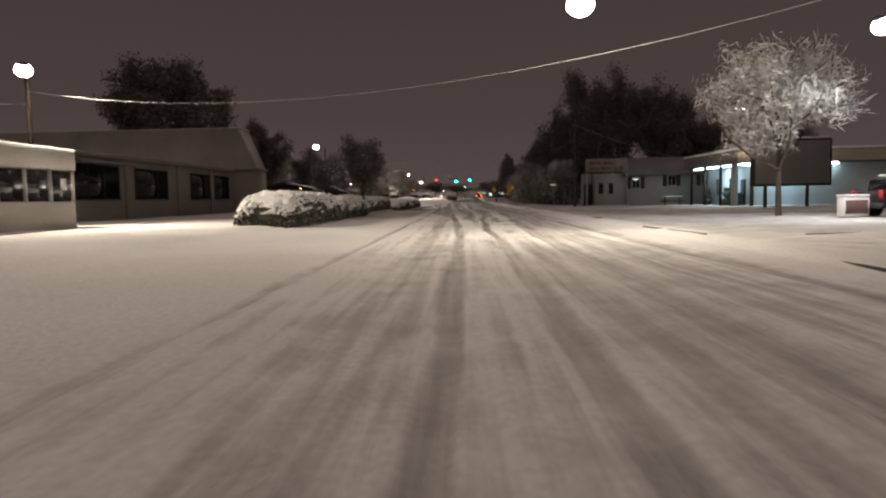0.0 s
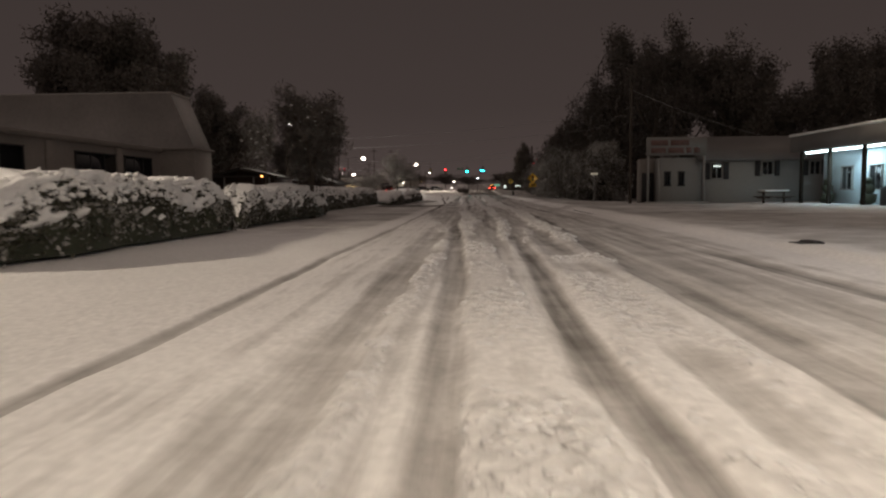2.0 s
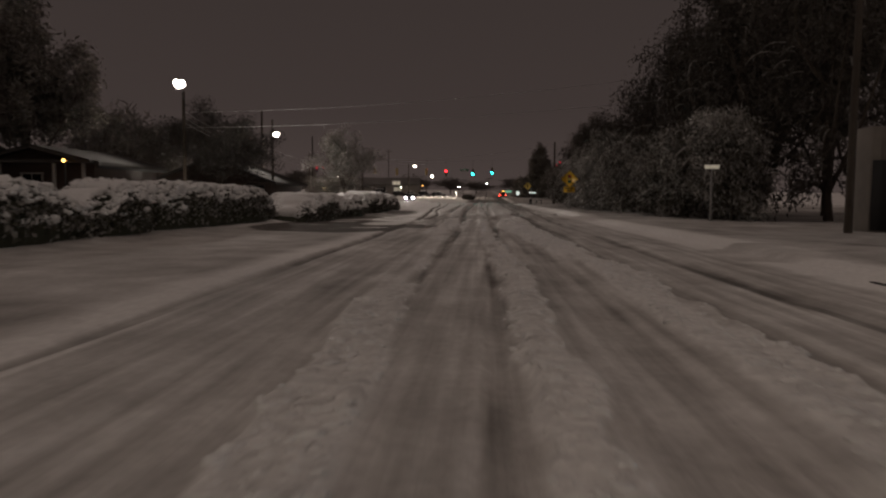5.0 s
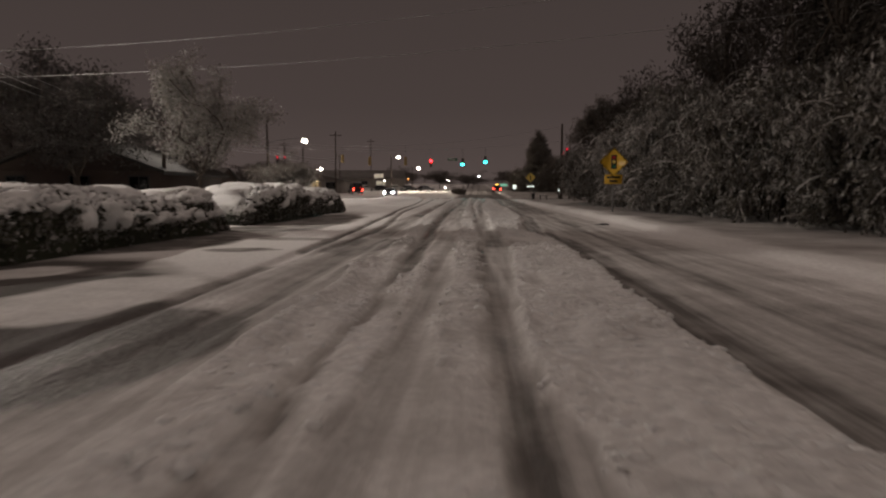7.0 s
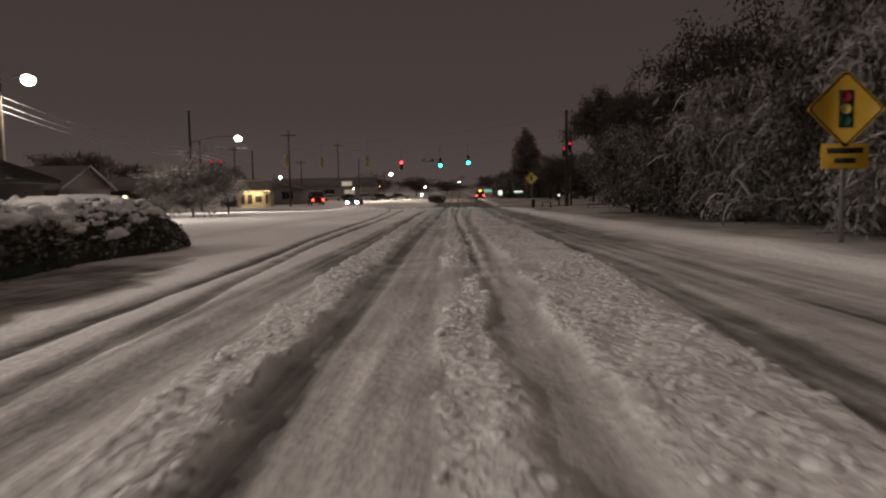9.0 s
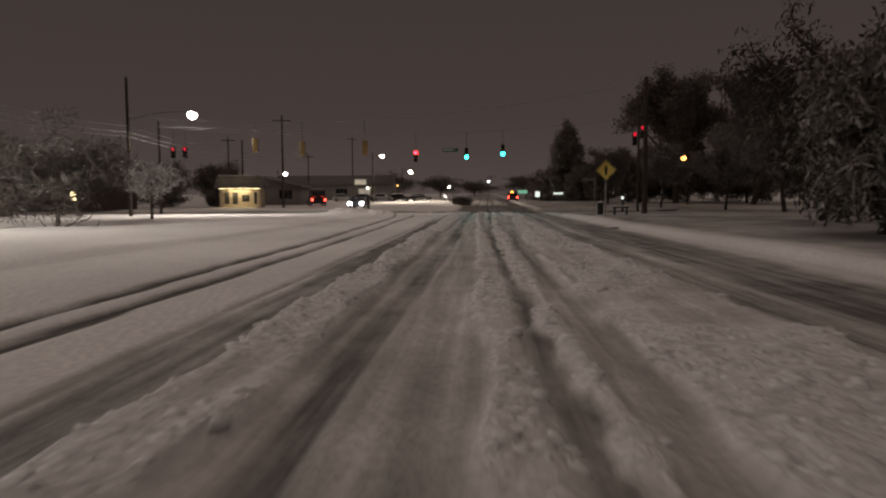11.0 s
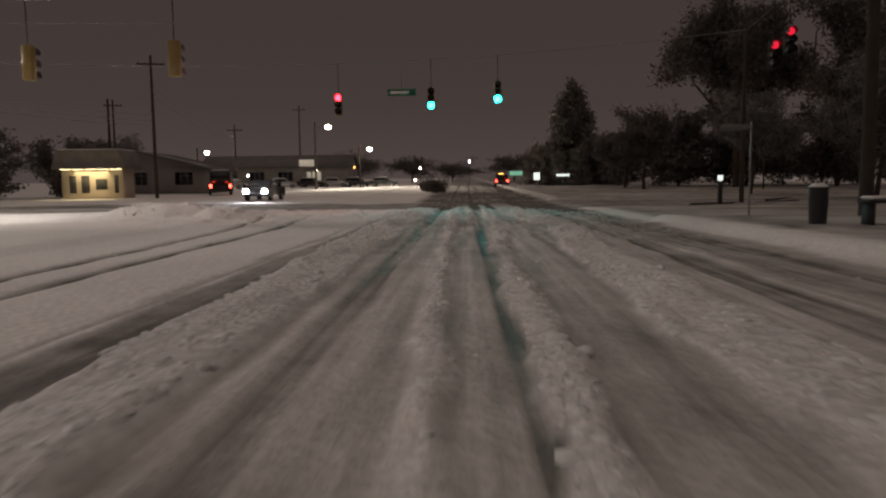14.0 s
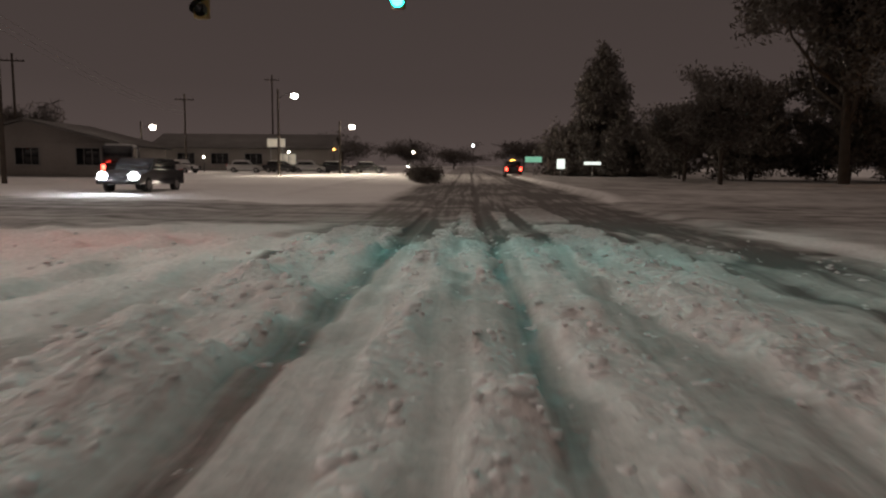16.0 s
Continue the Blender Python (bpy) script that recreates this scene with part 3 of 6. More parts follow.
def slush_and_shade(x, y, packed):
    """Slush where cars cross: drive mouths on the left and the cross street. Also paints hedge and verge shade as
    packed snow.
    """
    p = packed.copy()
    # some left patches are shade by hedge and tree, painted as dark slush
    for cx, cy, rx, ry, how in ((-4.8, 74, 2.6, 5.5, 0.95), (-1.95, 73.3, 0.95, 1.5, 0.8), (-6.3, 86, 0.9, 5.0, 0.8), (-6.3, 82.6, 1.7, 2.7, 0.9), (-3.75, 81.0, 0.75, 0.45, 0.75), (-3.5, 84.0, 0.95, 0.5, 0.6), (-1.7, 82.4, 1.1, 1.9, 0.6), (0.6, 82.2, 1.6, 1.7, 0.36), (-5.6, 92, 1.6, 9, 0.7), (-6.6, 60, 1.3, 14, 0.5), (7.5, 62, 3.0, 2.0, 0.35), (8.6, 22, 2.0, 1.0, 0.5)):
        d = ((x - cx) / rx) ** 2 + ((y - cy) / ry) ** 2
        p = np.maximum(p, how * (0.72 + 0.28 * value_noise(x * 0.4, y, 0.45, 47) + 0.22 * value_noise(x, y, 0.25, 48)) * np.clip((1.25 - d - 0.9 * (value_noise(x, y, 1.7, 30) - 0.5)) * 2.5, 0, 1))
    # tongues of paler snow within the dark patches at the drive mouth
    for cx, cy, rx, ry in ((-3.4, 71.8, 0.6, 0.38), (-3.35, 75.3, 0.85, 1.6), (-5.4, 77.3, 0.55, 0.75), (-3.0, 79.6, 0.7, 1.4)):
        d = ((x - cx) / rx) ** 2 + ((y - cy) / ry) ** 2
        p *= 1 - 0.8 * np.clip((1.2 - d - 0.8 * (value_noise(x, y, 0.9, 31) - 0.5)) * 3, 0, 1)
    # thin snow with grass and grit on the verges, their shade and dimness outside the headlights painted in
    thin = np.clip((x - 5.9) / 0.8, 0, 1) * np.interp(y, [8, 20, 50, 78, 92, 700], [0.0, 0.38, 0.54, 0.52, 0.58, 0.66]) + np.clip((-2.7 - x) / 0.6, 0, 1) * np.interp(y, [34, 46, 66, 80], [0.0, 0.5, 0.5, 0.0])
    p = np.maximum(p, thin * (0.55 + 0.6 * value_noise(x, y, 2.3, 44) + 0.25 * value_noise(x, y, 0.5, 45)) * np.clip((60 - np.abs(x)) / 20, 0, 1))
    line = np.clip(1.4 - np.abs(y - 159.1 - 0.015 * x - 0.15 * (value_noise(x, y * 0, 2.0, 38) - 0.5)) / 0.10, 0, 1) * np.clip((x + 8.5) / 0.5, 0, 1) * np.clip((6.2 - x) / 0.5, 0, 1)
    p = np.maximum(p, 0.55 * line)
    mid = 0.5 * (CROSS_STREET[0] + CROSS_STREET[1])
    cross = np.clip((6.5 - np.abs(y - mid - 4.0 * (value_noise(x, y * 0.5, 3.2, 36) - 0.5) - 1.6 * (value_noise(x, y, 0.7, 46) - 0.5))) / 1.5, 0, 1) * (0.46 + 0.36 * value_noise(x * 0.15, y, 0.7, 33)) * (1 - 0.6 * np.clip((x + 0.8) / 1.0, 0, 1) * np.clip((5.6 - x) / 1.0, 0, 1) * np.clip((180 - y) / 6, 0, 1))
    cross *= np.clip((x + 70) / 5, 0, 1)
    past = (1 - 0.85 * ridge_state(x, y)[0]) * np.clip((y - 163.5 - 7.0 * value_noise(x * 1.6, y, 1.5, 35) - 1.0 * value_noise(x, y, 0.4, 37)) / 1.2, 0, 1) * np.clip((x + 3.6) / 1.0, 0, 1) * np.clip((6 - x) / 0.6, 0, 1) * 0.8 * np.clip((232 - y) / 30, 0.55, 1)
    return np.maximum(np.maximum(p, cross), past * (0.6 + 0.6 * value_noise(x, y, 2.0, 34)))


def spread(a, b, step, out, most):
    """Even steps from a to b, then growing ones to either side."""
    v = [*np.arange(a, b, step), b]
    lo, hi, s = [], [], step
    x = a
    while x > -most:
        s *= 1.22
        x -= s
        lo.append(x)
    x, s = b, step
    while x < out:
        s *= 1.22
        x += s
        hi.append(x)
    return np.array(lo[::-1] + v + hi)


gx = spread(-9.0, 7.2, 0.10, 2200, 2200)
gx = np.unique(np.round(np.concatenate([gx[(gx < -3.0) | (gx > 3.4)], np.arange(-3.0, 3.41, 0.055)]), 4))
gy = spread(-6, 186, 0.23, 3500, 900)
GX, GY = np.meshgrid(gx, gy)
GZ, PK = ground_height(GX, GY)
PK = slush_and_shade(GX, GY, PK)
ground_mesh = Mesh()
ni, nj = len(gy), len(gx)
ii, jj = np.meshgrid(np.arange(ni - 1), np.arange(nj - 1), indexing="ij")
quads = np.stack([ii * nj + jj, ii * nj + jj + 1, (ii + 1) * nj + jj + 1, (ii + 1) * nj + jj], -1).reshape(-1, 4)
ground_mesh.add(np.stack([GX, GY, GZ], -1).reshape(-1, 3), quads)
ground = part("ground", ground_mesh, SNOW_GROUND, None, "snow-covered road and verges with slushy wheel tracks", True)
tagged(ground, category="ground", kind="structure")
# packed also holds the shade painted on the verges and by the hedges
attr = ground.data.attributes.new("packed", "FLOAT", "POINT")
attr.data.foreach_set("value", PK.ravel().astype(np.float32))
driven = ground.data.attributes.new("driven", "FLOAT", "POINT")
DRIVEN = np.clip((GX + 2.9) / 0.6, 0, 1) * np.clip((5.2 - GX) / 0.6, 0, 1) + 0.35 * np.clip((GX + 7.5) / 0.6, 0, 1) * np.clip((-2.9 - GX) / 0.6, 0, 1) * np.clip((GY - 84) / 8, 0, 1)
ON = ridge_state(GX, GY)[0]
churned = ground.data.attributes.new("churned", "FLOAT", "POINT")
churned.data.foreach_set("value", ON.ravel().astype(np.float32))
DRIVEN = DRIVEN * (1 - ON)
driven.data.foreach_set("value", DRIVEN.ravel().astype(np.float32))


def floor_z(x, y):
    z, _ = ground_height(np.array([float(x)]), np.array([float(y)]))
    return float(z[0])


# ---- trees and bushes ----
def branch(mesh, a, b, r0, r1, rng, bend=0.12, sides=5, steps=4):
    a, b = np.asarray(a, float), np.asarray(b, float)
    t = np.linspace(0, 1, steps + 1)[:, None]
    off = rng.normal(size=3) * np.linalg.norm(b - a) * bend
    mesh.tube(a + (b - a) * t + off * np.sin(np.pi * t), np.linspace(r0, r1, steps + 1), sides, cap=False)


def tree(place, height, width, bare=0.3, leaf=5000, snow=500, seed=1, trunk=0.16, form="round", label="", name="tree", size=0.17, bark=None, foliage=None, load=None, group="", droop=0.3, hung=0, snowy=0.4):
    twigs = foliage in (TWIG, TWIG_PALE, FROST)
    if twigs:
        size, leaf, droop = size * 2.2, int(leaf * 1.15), -0.4
    elif size > 0.13:
        leaf = int(leaf * 1.1)
    """A tapered trunk with limbs, and a crown of small sprays with gaps and snow lying on it."""
    rng = np.random.RandomState(seed)
    x, y = place
    root = thing(name, (x, y, floor_z(x, y) - 0.05), 0, label, "tree", group)
    wood = Mesh()
    z0 = height * bare
    lean = rng.normal(size=2) * 0.02 * height
    top = np.array((lean[0], lean[1], height * (0.92 if form == "cone" else 0.72)))
    branch(wood, (0, 0, 0), top, trunk, trunk * 0.25, rng, 0.03, 8, 8)
    limbs = []
    n = 110 if form == "cone" else 26 if bare < 0.1 else 18
    for k in range(n):
        u = rng.uniform(0.0, 1.0) ** (1.25 if form == "cone" else 1.0)
        ang = k * 2.4 + rng.uniform(-0.4, 0.4)
        if form == "cone":
            z = z0 + (height * 0.92 - z0) * u
            reach = width / 2 * (1 - 0.97 * u ** 1.4) * rng.uniform(0.8, 1.05)
            start = top * (z / top[2])
            end = np.array((np.cos(ang) * reach, np.sin(ang) * reach, z - reach * 0.25))
        else:
            low = bare < 0.1
            start = top * rng.uniform(0.08 if low else max(0.25, z0 / height * 1.0), 1.0)
            el = rng.uniform(-1.05 if low else -0.15, 1.0)
            reach = rng.uniform(0.7, 1.05)
            mid_z = (height + z0) / 2
            end = np.array((np.cos(ang) * width / 2 * reach * np.cos(el * 1.2), np.sin(ang) * width / 2 * reach * np.cos(el * 1.2), mid_z + (height - z0) / 2 * reach * np.sin(el * 1.4)))
        branch(wood, start, end, trunk * 0.42, 0.02, rng, 0.12)
        limbs.append((start, end))
        for _ in range(3):
            t = rng.uniform(0.4, 0.95)
            p = start + (end - start) * t
            q = p + rng.normal(size=3) * width * (0.085 * (1 - 0.9 * u) if form == "cone" else 0.10) + np.array((0, 0, height * 0.02))
            branch(wood, p, q, trunk * 0.16, 0.012, rng, 0.15, 3, 3)
            limbs.append((p, q))
    part("trunk", wood, bark or BARK, root)
    starts, ends = np.array([l[0] for l in limbs]), np.array([l[1] for l in limbs])
    share = np.linalg.norm(ends - starts, axis=1) ** 1.3 + 0.05
    pick = rng.choice(len(limbs), leaf, p=share / share.sum())
    t = rng.uniform(0.25, 1.06, (leaf, 1))
    wide = 0.070 if twigs else 0.026 if form == "cone" else 0.048
    c = starts[pick] + (ends - starts)[pick] * t + np.clip(rng.normal(size=(leaf, 3)), -1.7, 1.7) * np.array((width * wide, width * wide, height * 0.035))
    if bare < 0.05:
        c[:, 2] = np.where(c[:, 2] < 0.15, rng.uniform(0.1, 0.3 * height, leaf), c[:, 2])
    c = c[c[:, 2] > 0.08]
    crown = Mesh()
    leaves(crown, c, size, rng, droop, 0.09 if twigs else 0.30)
    cap = Mesh()
    if hung:
        pick = rng.choice(len(limbs), hung, p=share / share.sum())
        p = starts[pick] + (ends - starts)[pick] * rng.uniform(0.35, 1.0, (hung, 1)) + rng.normal(size=(hung, 3)) * 0.04 * width
        p[:, 2] = np.maximum(p[:, 2], rng.uniform(0.25, 0.8, hung))
        out = np.stack([p[:, 0], p[:, 1], p[:, 2] * 0], -1)
        out = out / (np.linalg.norm(out, axis=1)[:, None] + 0.2) + rng.normal(size=(hung, 3)) * np.array((0.4, 0.4, 0.12))
        fronds(crown, cap, p, out, width * 0.16, rng, snowy)
    tagged(part("crown", crown, foliage or SPRAY_DARK, root), kind="stuff")
    if snow:
        keep = rng.permutation(len(c))[:snow]
        s = c[keep] + np.array((0, 0, size * 0.2))
        r = rng.uniform(0.4, 1.2, (len(s), 1)) * np.array((size * 0.4, size * 0.3, size * 0.14))
        lumps(cap, s, r, rng, 0.4)
        tagged(part("snow_load", cap, load or SNOW, root), kind="stuff")
    return root


def fronds(leaf_mesh, snow_mesh, roots, outs, reach, rng, share):
    """Drooping sprays: each bends out and down, hung with narrow leaves, a share of them with a strip of snow along the top."""
    n, m = len(roots), 5
    L = (reach * rng.uniform(0.45, 1.25, n))[:, None, None]
    t = np.linspace(0, 1, m)[None, :, None]
    sag = rng.uniform(0.5, 1.3, n)[:, None, None]
    side = np.stack([-outs[:, 1], outs[:, 0], outs[:, 2] * 0], -1)
    twist = rng.normal(size=n)[:, None, None] * 0.25
    curve = roots[:, None] + outs[:, None] * L * (t - 0.25 * sag * t ** 2) + side[:, None] * twist * L * t ** 2
    curve = curve + np.array((0, 0, 1.0)) * L * (0.35 * t - sag * t ** 2)
    k = 17
    at = rng.uniform(0.12, 1.0, (n, k))
    lo = np.minimum((at * (m - 1)).astype(int), m - 2)
    f = (at * (m - 1) - lo)[..., None]
    row = np.arange(n)[:, None]
    a, b = curve[row, lo], curve[row, lo + 1]
    p, d = a + (b - a) * f, b - a
    d = d / (np.linalg.norm(d, axis=-1)[..., None] + 1e-6)
    d = d * 0.6 + rng.normal(size=d.shape) * 0.42 + np.array((0, 0, -0.55))
    d /= np.linalg.norm(d, axis=-1)[..., None]
    w = np.cross(d, rng.normal(size=d.shape))
    w /= np.linalg.norm(w, axis=-1)[..., None] + 1e-6
    s = (L[:, 0] * rng.uniform(0.05, 0.15, (n, k)))[..., None]
    v = np.stack([p, p + d * s + w * s * 0.34, p + d * s * 1.9, p + d * s - w * s * 0.34], 2)
    leaf_mesh.add(v.reshape(-1, 3), np.arange(4 * n * k).reshape(-1, 4))
    on = rng.rand(n) < share
    c, q, ln = curve[on], side[on][:, None], L[on]
    wide = 0.045 * ln * (0.35 + rng.uniform(0.3, 1.0, (len(c), m, 1))) * np.sqrt(np.clip(1.05 - t, 0.05, 1))
    v = np.stack([c - q * wide - np.array((0, 0, 0.012)), c + np.array((0, 0, 1.0)) * wide * 0.8, c + q * wide - np.array((0, 0, 0.012))], 2)
    base = (np.arange(len(c)) * m * 3)[:, None, None] + (np.arange(m - 1) * 3)[None, :, None]
    quads = np.concatenate([base + np.array([0, 1, 4, 3]), base + np.array([1, 2, 5, 4])], -1).reshape(-1, 4)
    snow_mesh.add(v.reshape(-1, 3), quads)


def hedge(y0, y1, x_front, depth, height, seed, label, taper=0.0, snowy=0.42, round_end=2.2):
    """A clipped evergreen hedge under a thick uneven coat of snow, dark leaves showing through low down."""
    rng = np.random.RandomState(seed)
    length = y1 - y0
    root = thing("hedge", (x_front - depth / 2, (y0 + y1) / 2, floor_z(x_front - depth / 2, (y0 + y1) / 2) - 0.05), 0, label, "hedge", "hedges along the road")

    def surface(u, v):
        """u along, v over the back from the front foot to the rear foot, both 0 to 1."""
        yy = (u - 0.5) * length
        a = np.pi * v
        end = np.clip(np.minimum(u, 1 - u) * length / round_end, 0, 1) ** 0.33
        wob = 0.80 + 0.38 * value_noise(u * length, v * 3, 1.5, seed) + 0.12 * value_noise(u * length, v * 6, 0.45, seed + 3)
        px = np.sign(np.cos(a)) * np.abs(np.cos(a)) ** 0.46 * depth / 2 * (0.75 + 0.25 * end) * wob
        pz = np.abs(np.sin(a)) ** 0.50 * height * end * wob
        if taper:
            slim = np.clip(0.3 + 0.7 * u * length / taper, 0.3, 1)
            px = px * slim + depth / 2 * (1 - slim)
        return np.stack([px, yy, pz], -1)

    nu, nv = int(length * 4) + 4, 18
    U, V = np.meshgrid(np.linspace(0, 1, nu), np.linspace(0, 1, nv), indexing="ij")
    P = surface(U, V)
    i, j = np.meshgrid(np.arange(nu - 1), np.arange(nv - 1), indexing="ij")
    q = np.stack([i * nv + j, i * nv + j + 1, (i + 1) * nv + j + 1, (i + 1) * nv + j], -1).reshape(-1, 4)
    core = Mesh().add((P * np.array((0.93, 1, 0.93))).reshape(-1, 3), q)
    part("foliage_core", core, LEAF, root, smooth=True)
    n = int(length * 600)
    u, v = rng.rand(n), rng.rand(n)
    low = rng.rand(n) < 0.45
    v = np.where(low, rng.rand(n) * 0.22, v)
    tip = rng.rand(n) < 2.6 / length
    near = round_end / length * rng.rand(n) ** 3
    u = np.where(tip, np.where(rng.rand(n) < 0.5, near, 1 - near), u)
    lv = Mesh()
    leaves(lv, surface(u, v) + rng.normal(size=(n, 3)) * 0.03, 0.055, rng, 0.0, 0.6)
    tagged(part("foliage", lv, HEDGE_LEAF, root, "dark evergreen leaves dusted with snow"), kind="stuff")
    # the snow: one thick uneven shell that sinks into the leaves where they show
    nu, nv = int(length / 0.075), 64
    U, V = np.meshgrid(np.linspace(0, 1, nu), np.linspace(0.015, 0.985, nv), indexing="ij")
    P = surface(U, V)
    along, round_ = U * length, V * (depth + 2 * height) * 0.8
    lie = 0.30 * value_noise(along * 0.6, round_, 0.6, seed + 7) + 0.44 * value_noise(along * 0.45, round_, 0.2, seed + 9) + 0.26 * value_noise(along, round_, 0.13, seed + 8)
    up = np.abs(np.sin(np.pi * V))
    cover = np.clip((snowy + 0.15 * up - lie) / 0.10, 0, 1) * np.clip((up - 0.07 - 0.10 * value_noise(along, round_ * 0, 0.8, seed + 11)) / 0.05, 0, 1)
    cover *= np.clip((P[..., 2] / height - 0.24 - 0.16 * value_noise(along, round_, 0.7, seed + 12)) / 0.07, 0, 1)
    out = P - np.array((0, 0, 0.35 * height))
    out[..., 1] = 0
    out /= np.linalg.norm(out, axis=-1)[..., None] + 1e-6
    puff = 0.03 + 0.09 * value_noise(along * 0.7, round_, 0.36, seed + 4) + 0.10 * value_noise(along * 0.8, round_, 0.17, seed + 5)
    sunk = P * np.array((0.80, 1, 0.80))
    sunk[..., 1] = np.clip(P[..., 1], 0.22 - length / 2, length / 2 - 0.22)
    P = np.where((cover > 0.02)[..., None], P + out * (cover * puff - (1 - cover) * 0.12)[..., None], sunk) + np.array((0, 1, 0)) * (0.12 * (value_noise(along, round_, 0.3, seed + 6) - 0.5))[..., None]
    i, j = np.meshgrid(np.arange(nu - 1), np.arange(nv - 1), indexing="ij")
    cap = Mesh().add(P.reshape(-1, 3), np.stack([i * nv + j, i * nv + j + 1, (i + 1) * nv + j + 1, (i + 1) * nv + j], -1).reshape(-1, 4))
    n = int(length * 170)
    u, v = rng.uniform(0.3, length - 0.3, n) / length, rng.uniform(0.16, 0.84, n)
    lumps(cap, surface(u, v) + np.array((0, 0, 0.03)), rng.uniform(0.3, 1.2, (n, 1)) * np.array((0.075, 0.10, 0.055)), rng, 0.3)
    tagged(part("snow_coat", cap, SNOW, root, "thick lumpy snow", smooth=True), kind="stuff")
    return root


HEDGE = "clipped evergreen hedge under thick lumpy snow"
hedge(29.6, 39.6, -6.8, 2.9, 1.42, 11, "large evergreen hedge heaped with snow beside the lot", 0.0, 0.41, 1.6)
hedge(40.7, 53.2, -6.9, 2.5, 1.12, 12, HEDGE, 5.0, 0.40, 1.6)
hedge(53.0, 63.5, -7.9, 2.2, 1.15, 13, HEDGE, 0.0, 0.36)
hedge(63.2, 76.0, -7.9, 2.2, 1.1, 14, HEDGE, 0.0, 0.36)
hedge(75.8, 87.6, -6.3, 2.4, 1.0, 15, HEDGE)
hedge(90.0, 105.6, -6.5, 2.4, 1.1, 16, HEDGE)

ROUND = "dark evergreen tree with a broad dense crown and patches of snow"
tree((-41.0, 96.0), 19.6, 17.5, 0.36, 60000, 40, 21, 0.5, label=ROUND, size=0.27)
tree((-24.6, 85.0), 10.4, 7.2, 0.16, 26000, 40, 24, 0.24, label="dense dark evergreen tree behind the brick house", size=0.16)
tree((-6.95, 49.5), 5.4, 3.3, 0.22, 9000, 60, 25, 0.13, label="bare branching tree dusted with snow among the hedges", size=0.10, foliage=TWIG)
tree((-8.5, 47.6), 4.1, 1.3, 0.62, 1100, 40, 27, 0.04, label="slender sapling carrying a bright clump of snow", size=0.08, foliage=TWIG_PALE)
tree((-22.2, 106.5), 8.5, 10.6, 0.12, 24000, 60, 23, 0.22, label="broad dark tree beyond the street lamp", size=0.13, foliage=SPRAY_BLACK)
tree((-7.8, 88.8), 4.75, 3.9, 0.34, 12000, 200, 26, 0.08, label="small ornamental tree grey with frost beside the hedge", size=0.075, foliage=FROST_DULL)
tree((-19.8, 148), 3.3, 3.2, 0.25, 3500, 300, 28, 0.10, label="low frosted tree at the edge of the lot", size=0.11, foliage=FROST)
tree((-18.9, 137.5), 3.7, 7.2, 0.14, 7500, 60, 29, 0.10, label="broad low frosted tree at the edge of the lot", size=0.12, foliage=TWIG)
for k, (x, y) in enumerate(((-24.0, 134.2), (-22.2, 134.0), (-20.4, 134.1))):
    tree((x, y), 1.5, 2.3, 0.0, 3000, 30, 300 + k, 0.05, label="low dark box shrub by the house", name="box_shrub", size=0.09, group="box shrubs by the house")

for k, (x, y, h, w) in enumerate(((-36.6, 200.5, 5.6, 6.5), (-42.5, 197, 6.4, 8.0), (-49.0, 191, 6.8, 9.0))):
    tree((x, y), h, w, 0.06, 7500, 20, 270 + k, 0.16, label="dark overgrown tree beside the kiosk", size=0.20, group="trees beside the kiosk")

# evergreens along the right-hand side
WOOD = "tall dark evergreen weighed down with snow"
BANK = "drooping evergreen shrub bent under snow"
rng = np.random.RandomState(77)
for k in range(16):
    yy = 81 + k * 3.0
    h = np.interp(yy, [81, 92, 110, 130], [4.6, 5.4, 5.4, 4.6]) * rng.uniform(0.75, 1.15)
    pale = k in (7, 9, 10)
    tree((9.9 + rng.uniform(-0.5, 0.7) + max(0, 90 - yy) * 0.2, yy), h, 4.6, 0.02, 12000, 40, 100 + k, 0.12, label="drooping evergreen shrub white with thick snow" if pale else BANK, name="evergreen_shrub", size=0.12, foliage=FROST_DULL if pale else SPRAY_LADEN, load=SNOW if pale else FROND_SNOW, droop=1.3, hung=900 if pale else 600, snowy=0.4 if pale else 0.22, group="evergreens beside the road")
for k in range(12):
    yy = 80 + k * 5.2
    h = np.interp(yy, [80, 95, 115, 140], [12.5, 13.0, 10.5, 8.0]) * rng.uniform(0.85, 1.12)
    tree((13.8 + rng.uniform(-0.8, 2.6), yy), h, 6.8, 0.04, 6500, 40, 130 + k, 0.22, label=WOOD, name="evergreen_tree", size=0.13, foliage=SPRAY_WOOD, load=TWIG_PALE, droop=0.9, hung=420, snowy=0.2, group="evergreens beside the road")
for k, (xx, yy, h) in enumerate(((19.5, 88, 16.2), (24.5, 86, 13.5), (29, 92, 11.5), (34, 88, 14.0), (40, 90, 16.5), (16.6, 92, 17.2))):
    tree((xx, yy), h, 9.5, 0.12, 22000, 40, 150 + k, 0.25, label="tall dark tree behind the office", name="evergreen_tree", size=0.18, group="trees behind the office")
tree((13.6, 31.2), 7.3, 5.6, 0.36, 8000, 500, 170, 0.15, label="bare roadside tree thick with lit snow", size=0.13, foliage=FROST)

tree((11.7, 82.6), 5.2, 3.6, 0.42, 5000, 200, 171, 0.08, label="slender frosted tree behind the small lit sign", size=0.10, foliage=FROST)

